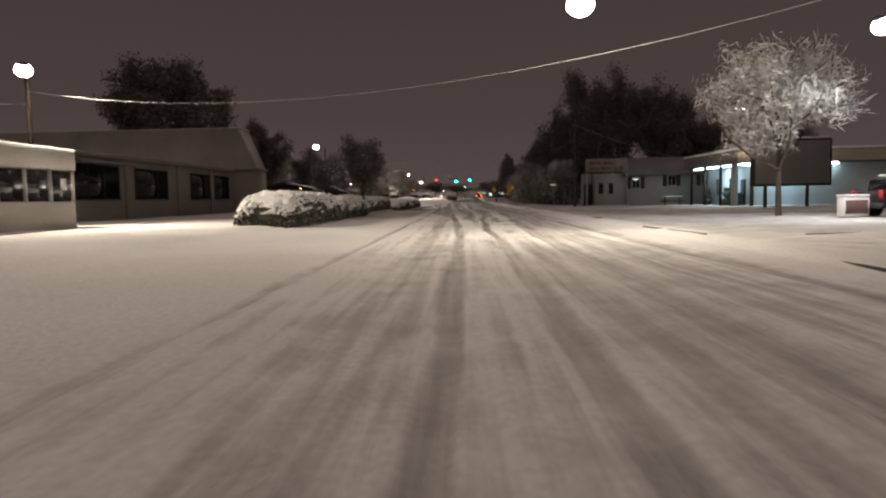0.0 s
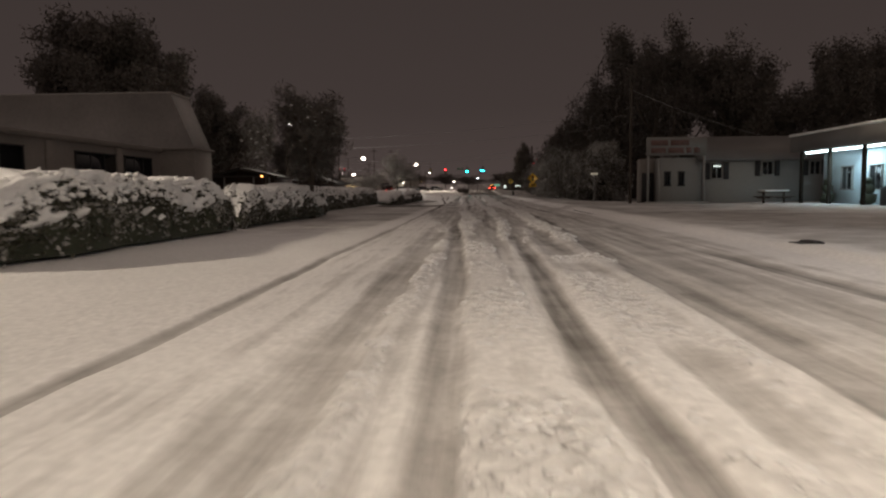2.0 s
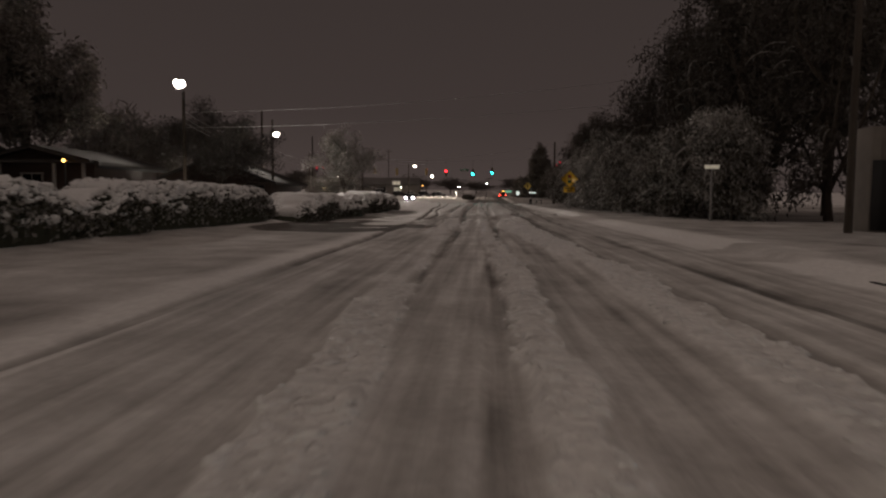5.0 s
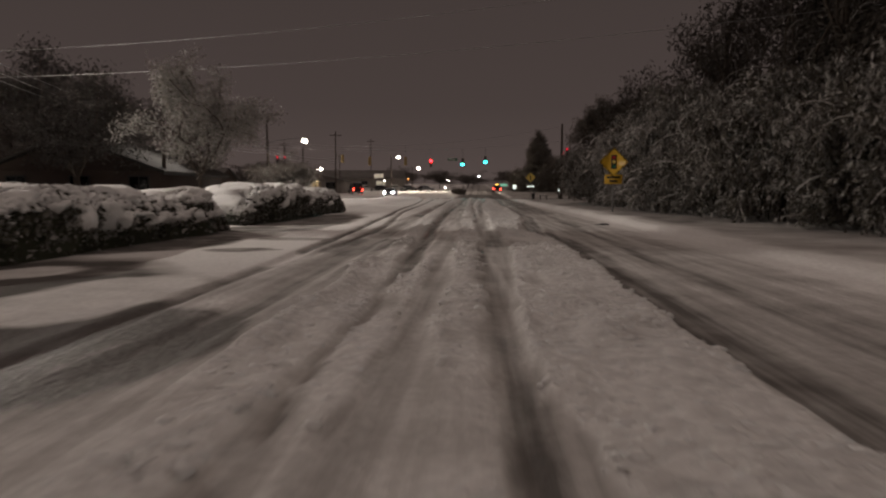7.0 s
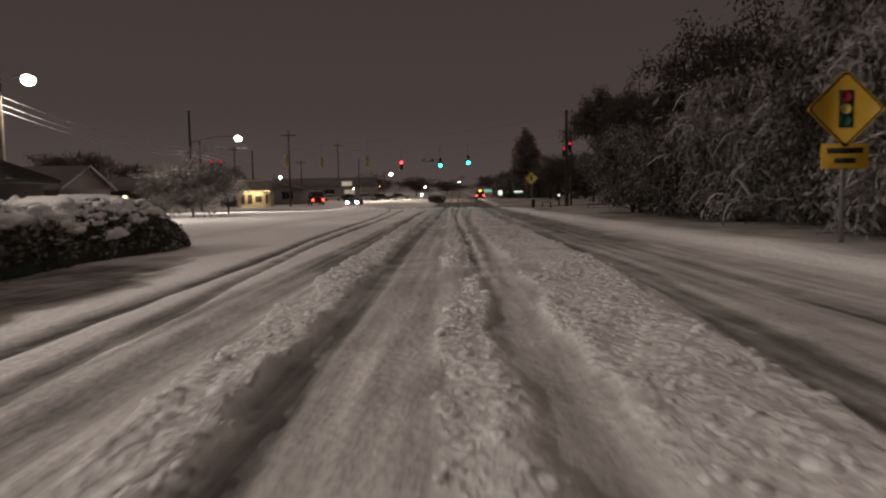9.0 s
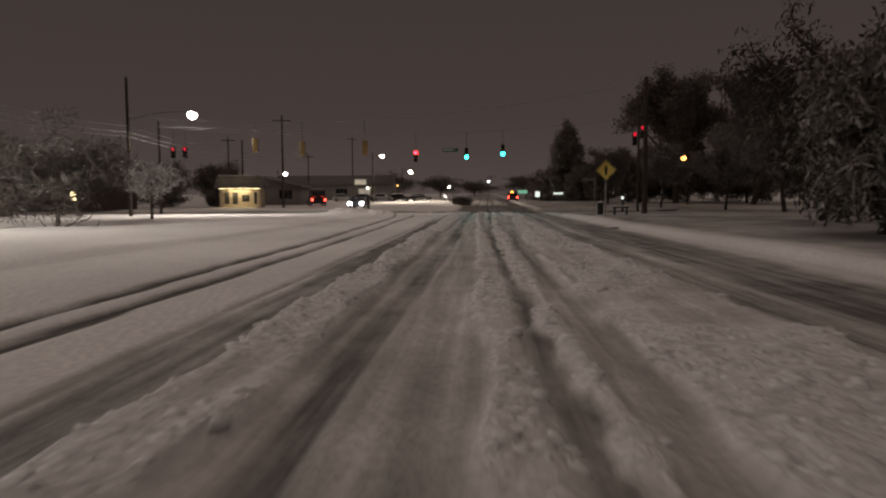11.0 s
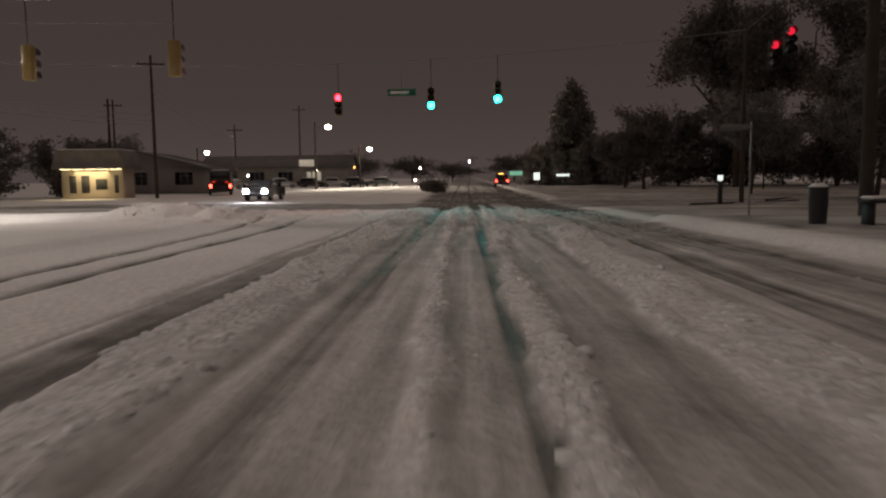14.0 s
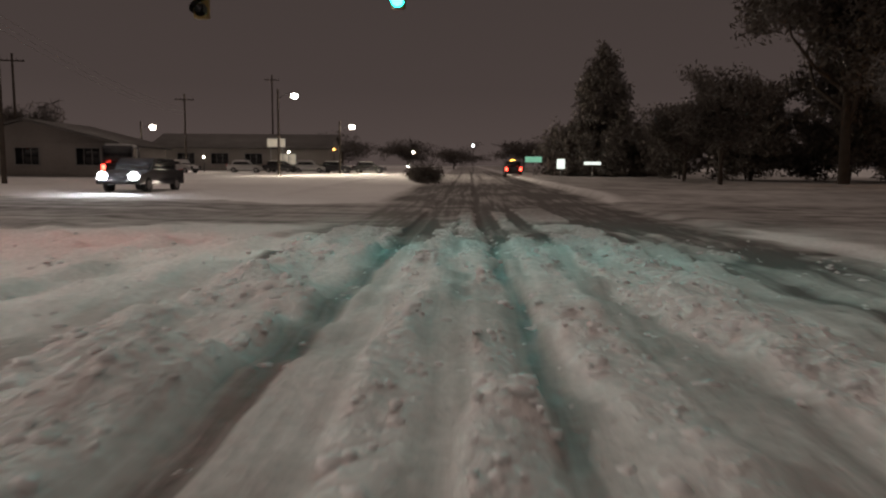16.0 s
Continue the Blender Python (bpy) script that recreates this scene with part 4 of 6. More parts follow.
# beyond the crossing, right
tree((15.5, 236), 15.4, 14.0, 0.03, 40000, 40, 181, 0.2, form="cone", label="dark conical fir beyond the crossing", size=0.27, droop=0.8, load=FROND_SNOW)
tree((17.2, 204), 7.3, 7.6, 0.14, 11000, 60, 182, 0.18, label="low dark tree beyond the crossing", size=0.16)
tree((17.3, 212), 6.6, 6.4, 0.14, 9000, 60, 183, 0.16, label="low dark tree beyond the crossing", size=0.16)
tree((27.5, 208), 19.0, 15.0, 0.16, 34000, 40, 184, 0.42, label="great spreading dark tree behind the lawn", size=0.25)
tree((34.5, 198), 16.5, 12.5, 0.14, 22000, 40, 185, 0.4, label="great spreading dark tree behind the lawn", size=0.23)
tree((19.8, 186), 6.6, 6.0, 0.22, 9000, 40, 186, 0.14, label="bare lawn tree dusted with snow", size=0.14, foliage=TWIG_PALE)
tree((24.8, 180), 8.0, 7.0, 0.22, 10000, 40, 187, 0.16, label="bare lawn tree dusted with snow", size=0.15, foliage=TWIG_PALE)
tree((26.0, 169), 10.5, 9.0, 0.18, 13000, 40, 188, 0.22, label="bare spreading lawn tree dusted with snow", size=0.16, foliage=TWIG_PALE)
for k, (xx, yy, hh, ww) in enumerate(((24.5, 217, 9.0, 9.0), (30.5, 213, 11.0, 10.0), (37.5, 208, 10.5, 10.0))):
    tree((xx, yy), hh, ww, 0.04, 13000, 40, 200 + k, 0.22, label="dense dark tree filling the back of the lawn", name="tree", size=0.24, group="trees behind the lawn")
for k in range(9):
    tree((20 + k * 5.5, 222 - k * 1.5), 6.4, 7.4, 0.03, 3600, 20, 230 + k, 0.08, label="dark overgrown hedge along the back of the lawn", name="hedge_bush", size=0.26, group="hedge behind the lawn")
for k, (xx, yy, hh, ww) in enumerate(((-48, 232, 7, 9), (-58, 205, 8, 10), (-40, 160, 6.5, 9), (-52, 150, 8, 11), (-34, 120, 8, 9), (-44, 130, 9, 11), (-30, 104, 8, 8), (-12, 300, 5.5, 12), (-24, 290, 6, 13), (22, 262, 9, 12), (34, 255, 10, 14), (12, 300, 6, 13), (-3, 330, 5, 15))):
    tree((xx, yy), hh, ww, 0.1, 3200, 20, 250 + k, 0.2, label="dark tree against the night sky", name="tree", size=0.24, foliage=TWIG, group="trees in the distance")


# ---- buildings ----
def window(parent, c, w, h, face="x", shutters=False, lit=None, trim=WHITE_PAINT, bars=1):
    """A framed window on a wall; face: the axis it looks along, towards the road or the camera."""
    win = thing("window", (0, 0, 0))
    win.parent = parent
    win.matrix_basis = pose(*c)
    turn = (lambda a, b, d: (d, a, b)) if face == "x" else (lambda a, b, d: (a, -d, b))
    dims = (lambda a, b, d: (d, a, b)) if face == "x" else (lambda a, b, d: (a, d, b))
    fr = Mesh()
    for a, b, ww, hh in ((0, h / 2, w + 0.16, 0.08), (0, -h / 2, w + 0.2, 0.09), (-w / 2, 0, 0.08, h), (w / 2, 0, 0.08, h)):
        fr.box(turn(a, b, 0.04), dims(ww, hh, 0.10), bevel=0.01)
    for k in range(bars):
        fr.box(turn(-w / 2 + w * (k + 1) / (bars + 1), 0, 0.03), dims(0.04, h, 0.06))
    part("frame", fr, trim, win)
    part("pane", Mesh().box(turn(0, 0, 0.01), dims(w - 0.06, h - 0.06, 0.02)), lit or GLASS_DARK, win)
    if shutters:
        for s in (-1, 1):
            sh = Mesh().box(turn(s * (w / 2 + 0.28), 0, 0.03), dims(0.36, h + 0.1, 0.05), bevel=0.01)
            for k in range(7):
                sh.box(turn(s * (w / 2 + 0.28), -h / 2 + h * (k + 0.5) / 7, 0.06), dims(0.28, 0.05, 0.02))
            part("shutter", sh, DARK_TRIM, win, "dark louvred shutter")
    return win


def gable_roof(mesh, c, w, d, rise_z, over=0.4, along="x", thick=0.18):
    """Two sloping slabs with overhang; the ridge runs along the given axis."""
    run = (d if along == "x" else w) / 2 + over
    ln = (w if along == "x" else d) + 2 * over
    for s in (-1, 1):
        o = [(s * run, -rise_z * over / run), (0, rise_z), (0, rise_z + thick), (s * run, thick - rise_z * over / run)]
        mesh.prism(o, c, ln, "x" if along == "x" else "y")
    return mesh


# booth and long low building by the first lot
booth = thing("roadside_booth", (-18.9, 29.0, 0.05), 0, "white-framed roadside booth with dark windows and snowy roof", "building")
part("wall", Mesh().box((0, 0, 0.65), (3.2, 5.2, 1.3), bevel=0.02), BOOTH_WHITE, booth)
part("fascia", Mesh().box((0, 0, 3.05), (3.3, 5.4, 0.8), bevel=0.03), BOOTH_WHITE, booth)
part("roof_snow", Mesh().box((0, 0, 3.53), (3.4, 5.5, 0.14), bevel=0.06), SNOW, booth, "layer of snow")
for k in range(4):
    part("post", Mesh().box((1.55, -2.5 + k * 1.67, 1.95), (0.14, 0.14, 1.45)), BOOTH_WHITE, booth)
for k in range(3):
    part("pane", Mesh().box((1.52, -1.67 + k * 1.67, 1.95), (0.03, 1.5, 1.3)), GLASS_DARK, booth)
part("pane", Mesh().box((0, 2.5, 1.95), (2.9, 0.03, 1.3)), GLASS_DARK, booth)
part("back_wall", Mesh().box((-1.5, 0, 1.95), (0.1, 5.0, 1.4)), BOOTH_WHITE, booth)
part("notice", Mesh().box((1.545, 1.85, 2.05), (0.012, 0.42, 0.5)), SIGN_WHITE, booth, "white paper notice on the pane")

shopfront = thing("long_low_shop", (-26.9, 50.5, 0.05), 0, "long grey single-storey shop with dark wide windows", "building")
part("wall", Mesh().box((0, 0, 2.1), (8.0, 37.6, 4.2), bevel=0.03), SHOP_WALL, shopfront)
part("parapet", Mesh().box((0.05, 0, 4.3), (8.3, 37.8, 0.3), bevel=0.04), SHOP_WALL, shopfront)
part("roof_snow", Mesh().box((-0.2, 0, 4.41), (7.4, 37.0, 0.10), bevel=0.04), SNOW, shopfront, "layer of snow")
for cy, w in ((-6.8, 5.6), (0.9, 5.2), (10.4, 4.6), (15.5, 3.7)):
    window(shopfront, (4.01, cy, 2.55), w, 2.15, "x", bars=2, trim=DARK_TRIM)
for cy in (-10.6, -2.8, 5.7, 12.9):
    part("pilaster", Mesh().box((4.06, cy, 2.05), (0.16, 0.7, 4.1), bevel=0.02), SHOP_WALL, shopfront)
part("awning", Mesh().prism([(-0.6, 0.0), (0.6, -0.35), (0.6, -0.25), (-0.6, 0.12)], (4.5, -7.0, 3.95), 6.4, "y"), RUST_ROOF, shopfront, "snow-dusted awning")

hall = thing("tall_hall", (-34.9, 72.4, 0.05), 0, "plain rendered hall with a tall steep roof behind the low shop", "building")
part("wall", Mesh().box((0, 0, 2.2), (28.0, 3.4, 4.4), bevel=0.05), SHOP_WALL, hall)
part("cornice", Mesh().box((0, 0, 4.47), (28.4, 3.8, 0.16), bevel=0.04), SHOP_WALL, hall)
part("mansard_roof", Mesh().prism([(-14.0, 0), (14.0, 0), (12.3, 4.1), (-12.3, 4.1)], (0, 0, 4.5), 3.3, "y"), SNOWY_ROOF, hall, "steep grey roof dusted with snow")
part("coping", Mesh().box((0, 0, 8.66), (24.8, 3.5, 0.12), bevel=0.04), SNOWY_ROOF, hall, "pale coping under snow")


def house(place, w, d, h, rise_z, wall, label, along="x", door=None, name="house", roofing=None):
    root = thing(name, (*place, floor_z(*place) - 0.05), 0, label, "house")
    part("wall", Mesh().box((0, 0, h / 2), (w, d, h), bevel=0.02), wall, root)
    for s in (-1, 1):
        if along == "x":
            gab = Mesh().prism([(-d / 2, 0), (d / 2, 0), (0, rise_z)], (s * (w / 2 - 0.06), 0, h), 0.12, "x")
        else:
            gab = Mesh().prism([(-w / 2, 0), (w / 2, 0), (0, rise_z)], (0, s * (d / 2 - 0.06), h), 0.12, "y")
        part("gable", gab, wall, root)
    part("roof", gable_roof(Mesh(), (0, 0, h), w, d, rise_z, 0.5, along), roofing or RUST_ROOF, root, "roof dusted with snow")
    part("fascia", Mesh().box((w / 2 + 0.4, 0, h - 0.12) if along == "y" else (0, -d / 2 - 0.4, h - 0.12), (0.06, d + 0.8, 0.18) if along == "y" else (w + 0.8, 0.06, 0.18)), DARK_TRIM, root)
    return root


h1 = house((-29.6, 79.5), 8.4, 8.0, 3.1, 1.7, GREY_WALL, "pale boarded house with dark windows set back from the road", "x", roofing=DARK_ROOF)
for cx in (-2.6, 0.2, 2.7):
    window(h1, (cx, -4.02, 1.75), 1.5, 1.6, "y", bars=1)
for cy in (-2.0, 1.6):
    window(h1, (4.21, cy, 1.75), 1.2, 1.5, "x")
cottage = house((-20.4, 82.6), 5.6, 6.0, 2.4, 0.7, BRICK, "small brick house with a posted porch behind the hedge", "y", roofing=DARK_ROOF)
for cx in (-2.6, -1.4, 1.2, 2.6):
    part("porch_post", Mesh().box((cx, -3.55, 1.2), (0.13, 0.13, 2.4), bevel=0.01), WHITE_PAINT, cottage)
part("porch_roof", Mesh().prism([(-3.1, 0.0), (3.1, 0.0), (3.0, 0.14), (-3.0, 0.14)], (0, -3.4, 2.42), 0.9, "y"), DARK_ROOF, cottage)
window(cottage, (-0.2, -3.02, 1.4), 1.0, 1.1, "y")
h2 = house((-24.0, 114.0), 11.0, 10.0, 2.2, 2.0, BRICK, "low house with a broad dark gable roof", "y", roofing=DARK_ROOF)
for cx in (-3.5, 0.5, 4.2):
    window(h2, (cx, -5.02, 1.4), 1.2, 1.0, "y", trim=DARK_TRIM)
fence = thing("board_fence", (-26.2, 134.0, floor_z(-26.2, 134.0) - 0.04), 0, "short white board fence beside the dark shrubs", "fence")
for k in range(13):
    part("board", Mesh().box((-1.5 + k * 0.25, 0, 0.72), (0.22, 0.03, 1.44), bevel=0.008), WHITE_PAINT, fence)
for z in (0.35, 1.15):
    part("rail", Mesh().box((0, 0.035, z), (3.3, 0.04, 0.09)), WHITE_PAINT, fence)
h3 = house((-41.5, 152), 14.0, 9.0, 2.6, 2.0, BRICK, "low grey building with a snow-dusted roof across the lot", "x")
window(h3, (4.2, -4.02, 1.4), 1.4, 1.1, "y")
h4 = house((-34.5, 97), 9.0, 8.0, 2.5, 1.6, BRICK, "low brick house set back behind bare trees", "x")
window(h4, (2.0, -4.02, 1.4), 1.4, 1.1, "y", trim=DARK_TRIM)
h5 = house((-35.2, 216), 14.6, 9.0, 2.7, 1.75, GREY_WALL, "low building with a broad pitched roof beyond the kiosk", "y", name="store")
for cx in (-5, 0, 5):
    window(h5, (cx, -4.52, 1.6), 2.0, 1.4, "y", bars=2)
h6 = house((-33, 262), 26.0, 10.0, 3.4, 2.0, GREY_WALL, "long low store across the far lot", "x", name="store")
for cx in (-8, -3, 2, 7):
    window(h6, (cx, -5.02, 1.7), 2.6, 1.6, "y", bars=2, lit=E_SIGN_DIM if cx == 7 else None)
h7 = house((-50, 186), 14.0, 10.0, 3.0, 1.8, BRICK, "dark brick building beyond the crossing", "x")
window(h7, (5.0, -5.02, 1.7), 0.7, 1.0, "y", lit=E_WARM)

# office with a signboard over its porch, and white boarded wing
office = thing("office", (13.9, 69.2, 0.1), 0, "white boarded office with a signboard over the porch", "building")
part("porch_wall", Mesh().box((0.55, 0.6, 1.6), (2.9, 2.6, 3.2), bevel=0.02), WHITE_PAINT, office)
part("recess_wall", Mesh().box((-1.4, 1.3, 1.6), (0.96, 1.2, 3.2), bevel=0.02), SHOP_WALL, office, "shaded wall of the recessed entry")
part("signboard", Mesh().box((0.15, -0.85, 3.98), (4.1, 0.16, 1.25), bevel=0.02), DULL_BOARD, office, "dull white signboard with worn red lettering")
bars = Mesh()
for r, row in enumerate(((-1.75, 0.75, 0.0), (-1.75, 0.95, 0.0))):
    x0 = -1.6
    for wd in ((1.15, 1.25) if r == 0 else (1.0, 1.05, 0.35, 0.4)):
        bars.box((x0 + wd / 2, -0.937, 4.22 - r * 0.52), (wd, 0.012, 0.36))
        x0 += wd + 0.18
part("lettering", bars, FADED_RED, office, "faded red lettering bars")
part("wing_wall", Mesh().box((6.2, 1.6, 1.55), (8.6, 4.6, 3.1), bevel=0.02), WHITE_PAINT, office)
part("wing_roof", gable_roof(Mesh(), (6.2, 1.6, 3.1), 8.6, 4.6, 1.5, 0.35, "x"), RUST_ROOF, office, "low roof dusted with snow")
part("doorway", Mesh().box((-1.4, 0.67, 1.15), (0.85, 0.06, 2.1)), DARK_TRIM, office, "dark recessed door")
part("porch_post", Mesh().box((-1.85, -1.2, 1.65), (0.14, 0.14, 3.3)), WHITE_PAINT, office)
part("porch_post", Mesh().box((1.95, -1.2, 1.65), (0.14, 0.14, 3.3)), WHITE_PAINT, office)
part("step", Mesh().box((0.1, -1.2, 0.08), (4.2, 1.2, 0.16), bevel=0.02), CONCRETE, office)
for cx in (-0.4, 0.55):
    window(office, (cx, -0.71, 1.75), 0.36, 0.95, "y", shutters=False, trim=DARK_TRIM)
window(office, (2.95, -0.71, 2.25), 0.75, 1.05, "y", shutters=True, lit=None)
window(office, (6.4, -0.71, 2.4), 0.75, 0.95, "y", shutters=True)
window(office, (9.6, -0.71, 2.4), 0.7, 0.95, "y", shutters=True)
part("wall_lamp", Mesh().box((2.95, -0.80, 2.58), (0.50, 0.04, 0.10), bevel=0.015), E_SIGN, office, "small lit strip in the window")

# shop with a blue-lit porch along its road side
shop = thing("lit_shop", (21.0, 60.5, 0.1), 0, "pale shop with a porch lit by blue-white tubes", "building")
part("wall", Mesh().box((8.2, 0.3, 1.65), (12.6, 10.6, 3.3), bevel=0.02), BLUE_WALL, shop)
part("canopy", Mesh().box((6.8, 0.0, 3.85), (14.0, 11.6, 1.0), bevel=0.05), RUST_ROOF, shop, "deep flat canopy edged with snow")
part("canopy_edge", Mesh().box((6.8, -5.82, 4.40), (14.1, 0.14, 0.16), bevel=0.04), SNOW, shop, "rim of snow")
part("canopy_edge", Mesh().box((-0.22, 0.0, 4.40), (0.14, 11.7, 0.16), bevel=0.04), SNOW, shop, "rim of snow")
part("fascia", Mesh().box((6.95, -5.83, 3.84), (13.6, 0.05, 0.86), bevel=0.01), CREAM, shop, "pale front fascia board")
part("corner_column", Mesh().box((0.15, -5.2, 2.2), (0.42, 0.42, 4.4), bevel=0.03), WHITE_PAINT, shop)
# posts coloured dark to stand as silhouettes against the lit porch wall
for cy in (-2.2, 1.4, 4.9):
    part("porch_post", Mesh().box((0.2, cy, 1.68), (0.20, 0.20, 3.36), bevel=0.02), DARK_POLE, shop, "timber post darkened to a silhouette")
for k in range(7):
    part("tube_lamp", Mesh().tube([(0.55, -4.9 + k * 1.45, 3.26), (0.55, -3.6 + k * 1.45, 3.26)], 0.06, 8), E_TUBE, shop, "blue-white fluorescent tube")
for k in range(5):
    part("tube_lamp", Mesh().tube([(0.6 + k * 1.5, -5.4, 3.24), (1.95 + k * 1.5, -5.4, 3.24)], 0.07, 8), E_TUBE, shop, "blue-white fluorescent tube")
part("door", Mesh().box((1.87, -2.6, 1.1), (0.06, 0.95, 2.1)), DARK_TRIM, shop, "dark door")
for cy in (-0.4, 2.6):
    window(shop, (1.89, cy, 1.6), 1.2, 1.4, "x", bars=1).rotation_euler = (0, 0, math.pi)
for cy in (-0.9, 3.6):
    part("porch_shrub", lumps(Mesh(), [(1.2, cy, 0.4), (1.15, cy, 0.95), (1.2, cy + 0.05, 1.4)], [0.40, 0.34, 0.24], np.random.RandomState(4)), LEAF, shop, "dark potted shrub")
part("gas_tank", Mesh().tube([(0.9, -3.6, 0.0), (0.9, -3.6, 0.95), (0.9, -3.6, 1.1)], [0.52, 0.52, 0.3], 12), DARK_TRIM, shop, "dark round bin")


def light(kind, place, power, color, parent=None, size=0.2, target=None, angle=None, blend=0.4):
    d = bpy.data.lights.new("lamp_light", kind)
    d.energy, d.color = power, color
    if kind == "AREA":
        d.size = size
    else:
        d.shadow_soft_size = size
    if kind == "SPOT":
        d.spot_size, d.spot_blend = radians(angle), blend
    ob = new("lamp_light", d)
    ob.matrix_basis = look(place, target) if target else pose(*place)
    return ob


WARM, COOL, NEUTRAL = (1.0, 0.84, 0.66), (0.95, 0.95, 0.96), (1.0, 0.89, 0.79)
light("AREA", (21.6, 60.5, 3.2), 120, (0.62, 0.88, 1.0), size=2.0, target=(22.0, 60.5, 0))
light("AREA", (24.0, 55.0, 3.2), 100, (0.62, 0.88, 1.0), size=2.0, target=(24.0, 55.3, 0))


# ---- street lamps on utility poles ----
def street_lamp(head, pole, power, label, lens=E_LAMP, color=WARM, pole_top=None, pole_mat=POLE, radius=0.15, aim=None, cone=165):
    hx, hy, hz = head
    px, py = pole
    gz = floor_z(px, py) - 0.1
    top = pole_top or hz + 0.6
    root = thing("street_lamp", (px, py, gz), 0, label, "street lamp", "street lamps")
    part("pole", Mesh().tube([(0, 0, 0), (0.02, 0, (top - gz) * 0.5), (0, 0, top - gz)], [radius, radius * 0.85, radius * 0.7], 10), pole_mat, root)
    a, b = np.array((0, 0, hz - gz - 0.5)), np.array((hx - px, hy - py, hz - gz + 0.12))
    t = np.linspace(0, 1, 7)[:, None]
    arm = a + (b - a) * t + np.array((0, 0, 0.45)) * np.sin(np.pi * t) * 0.6
    part("arm", Mesh().tube(arm, 0.03, 6), DARK_TRIM, root)
    d = (b - a) / (np.linalg.norm(b - a) + 1e-6)
    ang = math.atan2(d[1], d[0])
    part("head", Mesh().box(b, (0.75, 0.36, 0.16), ang, 0.06), DARK_TRIM, root, "dark metal lamp head")
    # lens made oversized, so the lamp's glare is put into its shape
    ball = Mesh()
    for k in range(1):
        el = np.linspace(-np.pi / 2, np.pi / 2, 9)
        ball.tube([b + np.array((0, 0, -0.22 + 0.30 * math.sin(e))) for e in el], [0.36 * math.cos(e) + 0.004 for e in el], 20)
    part("lens", ball, lens, root, "glowing lens swollen to include its glare", smooth=True)
    if aim:
        light("SPOT", (hx, hy, hz - 0.62), power * LAMP, color, size=0.16, target=aim, angle=cone, blend=0.3 if cone > 168 else 0.85)
    else:
        light("POINT", (hx, hy, hz - 0.62), power * LAMP, color, size=0.16)
    return root


LAMPED = "wooden utility pole carrying a bright street lamp on an arm"
street_lamp((-18.9, 31.0, 7.17), (-20.4, 33.5), 6000, LAMPED, aim=(-6, 26, 0))
street_lamp((3.25, 20.0, 6.3), (12.7, 19.45), 1150, "pole lamp reaching over the road on a long arm", radius=0.10, pole_mat=DARK_POLE)
street_lamp((14.25, 25.2, 6.75), (15.9, 25.6), 1150, "tall pole with a glaring white floodlight over the forecourt", E_LAMP_COOL, COOL, aim=(13, 27, 1), cone=150)
street_lamp((20.8, 53.6, 7.5), (21.9, 53.9), 260, "pole lamp beside the pale lit shop", E_LAMP)
street_lamp((-19.4, 92.7, 8.47), (-21.3, 97.5), 5600, LAMPED, pole_top=8.6, color=NEUTRAL, pole_mat=DARK_POLE, aim=(-15.5, 91.0, 0), cone=158)
street_lamp((-23.2, 125.9, 8.2), (-24.9, 125.9), 4000, LAMPED, pole_top=10.8, color=NEUTRAL, pole_mat=DARK_POLE, aim=(-23.2, 126.0, 0), cone=172)
street_lamp((-22.9, 161.3, 8.13), (-28.0, 161), 3200, LAMPED, pole_top=11.0, color=NEUTRAL, pole_mat=DARK_POLE, aim=(-22.9, 161.4, 0), cone=172)
street_lamp((-17.85, 229, 9.33), (-19.6, 229), 5000, LAMPED, aim=(-8, 224, 0))
street_lamp((-14.6, 245.6, 7.3), (-16.2, 245.6), 4000, LAMPED, aim=(-6, 240, 0))
street_lamp((-39.5, 243.2, 6.95), (-41, 243.2), 1500, LAMPED, aim=(-32, 236, 0))
street_lamp((26.2, 200, 6.8), (26.9, 200.4), 9, "short lamp post glowing orange among the trees", E_LAMP_ORANGE, (1.0, 0.5, 0.16), radius=0.08)


# ---- utility poles and cables ----
def utility_pole(x, y, top, label="weathered wooden utility pole with a crossarm", arm=True, lean=0.0, r=0.15):
    root = thing("utility_pole", (x, y, floor_z(x, y) - 0.1), 0, label, "pole", "utility poles")
    part("post", Mesh().tube([(0, 0, 0), (lean * 0.5, 0, top / 2), (lean, 0, top)], [r, r * 0.85, r * 0.65], 10), POLE, root)
    if arm:
        part("crossarm", Mesh().box((lean, 0, top - 0.7), (2.2, 0.11, 0.13), 0.2, 0.01), POLE, root)
        for k in (-0.95, -0.4, 0.4, 0.95):
            part("insulator", Mesh().tube([(lean + k, k * 0.2, top - 0.64), (lean + k, k * 0.2, top - 0.44)], [0.045, 0.03], 6), STEEL, root)
    return root


utility_pole(11.1, 69.2, 8.6, "weathered utility pole beside the office", False, r=0.12)
utility_pole(-18.7, 110.0, 7.9, "weathered utility pole beyond the hedge", False, r=0.13)
utility_pole(-25.6, 194.6, 11.8)
utility_pole(-43, 222, 11.5)
utility_pole(-29.5, 262, 14.5)
utility_pole(-34, 240, 9.5)
utility_pole(11.5, 158.0, 9.9, "weathered span wire pole at the crossing", False, r=0.2)
utility_pole(14.8, 175.0, 9.3, "weathered span wire pole at the crossing", False, r=0.13)
utility_pole(-32.0, 174.46, 9.2, "weathered span wire pole across the crossing", False)
utility_pole(-34.0, 203.5, 9.4, "weathered utility pole behind the kiosk", False)


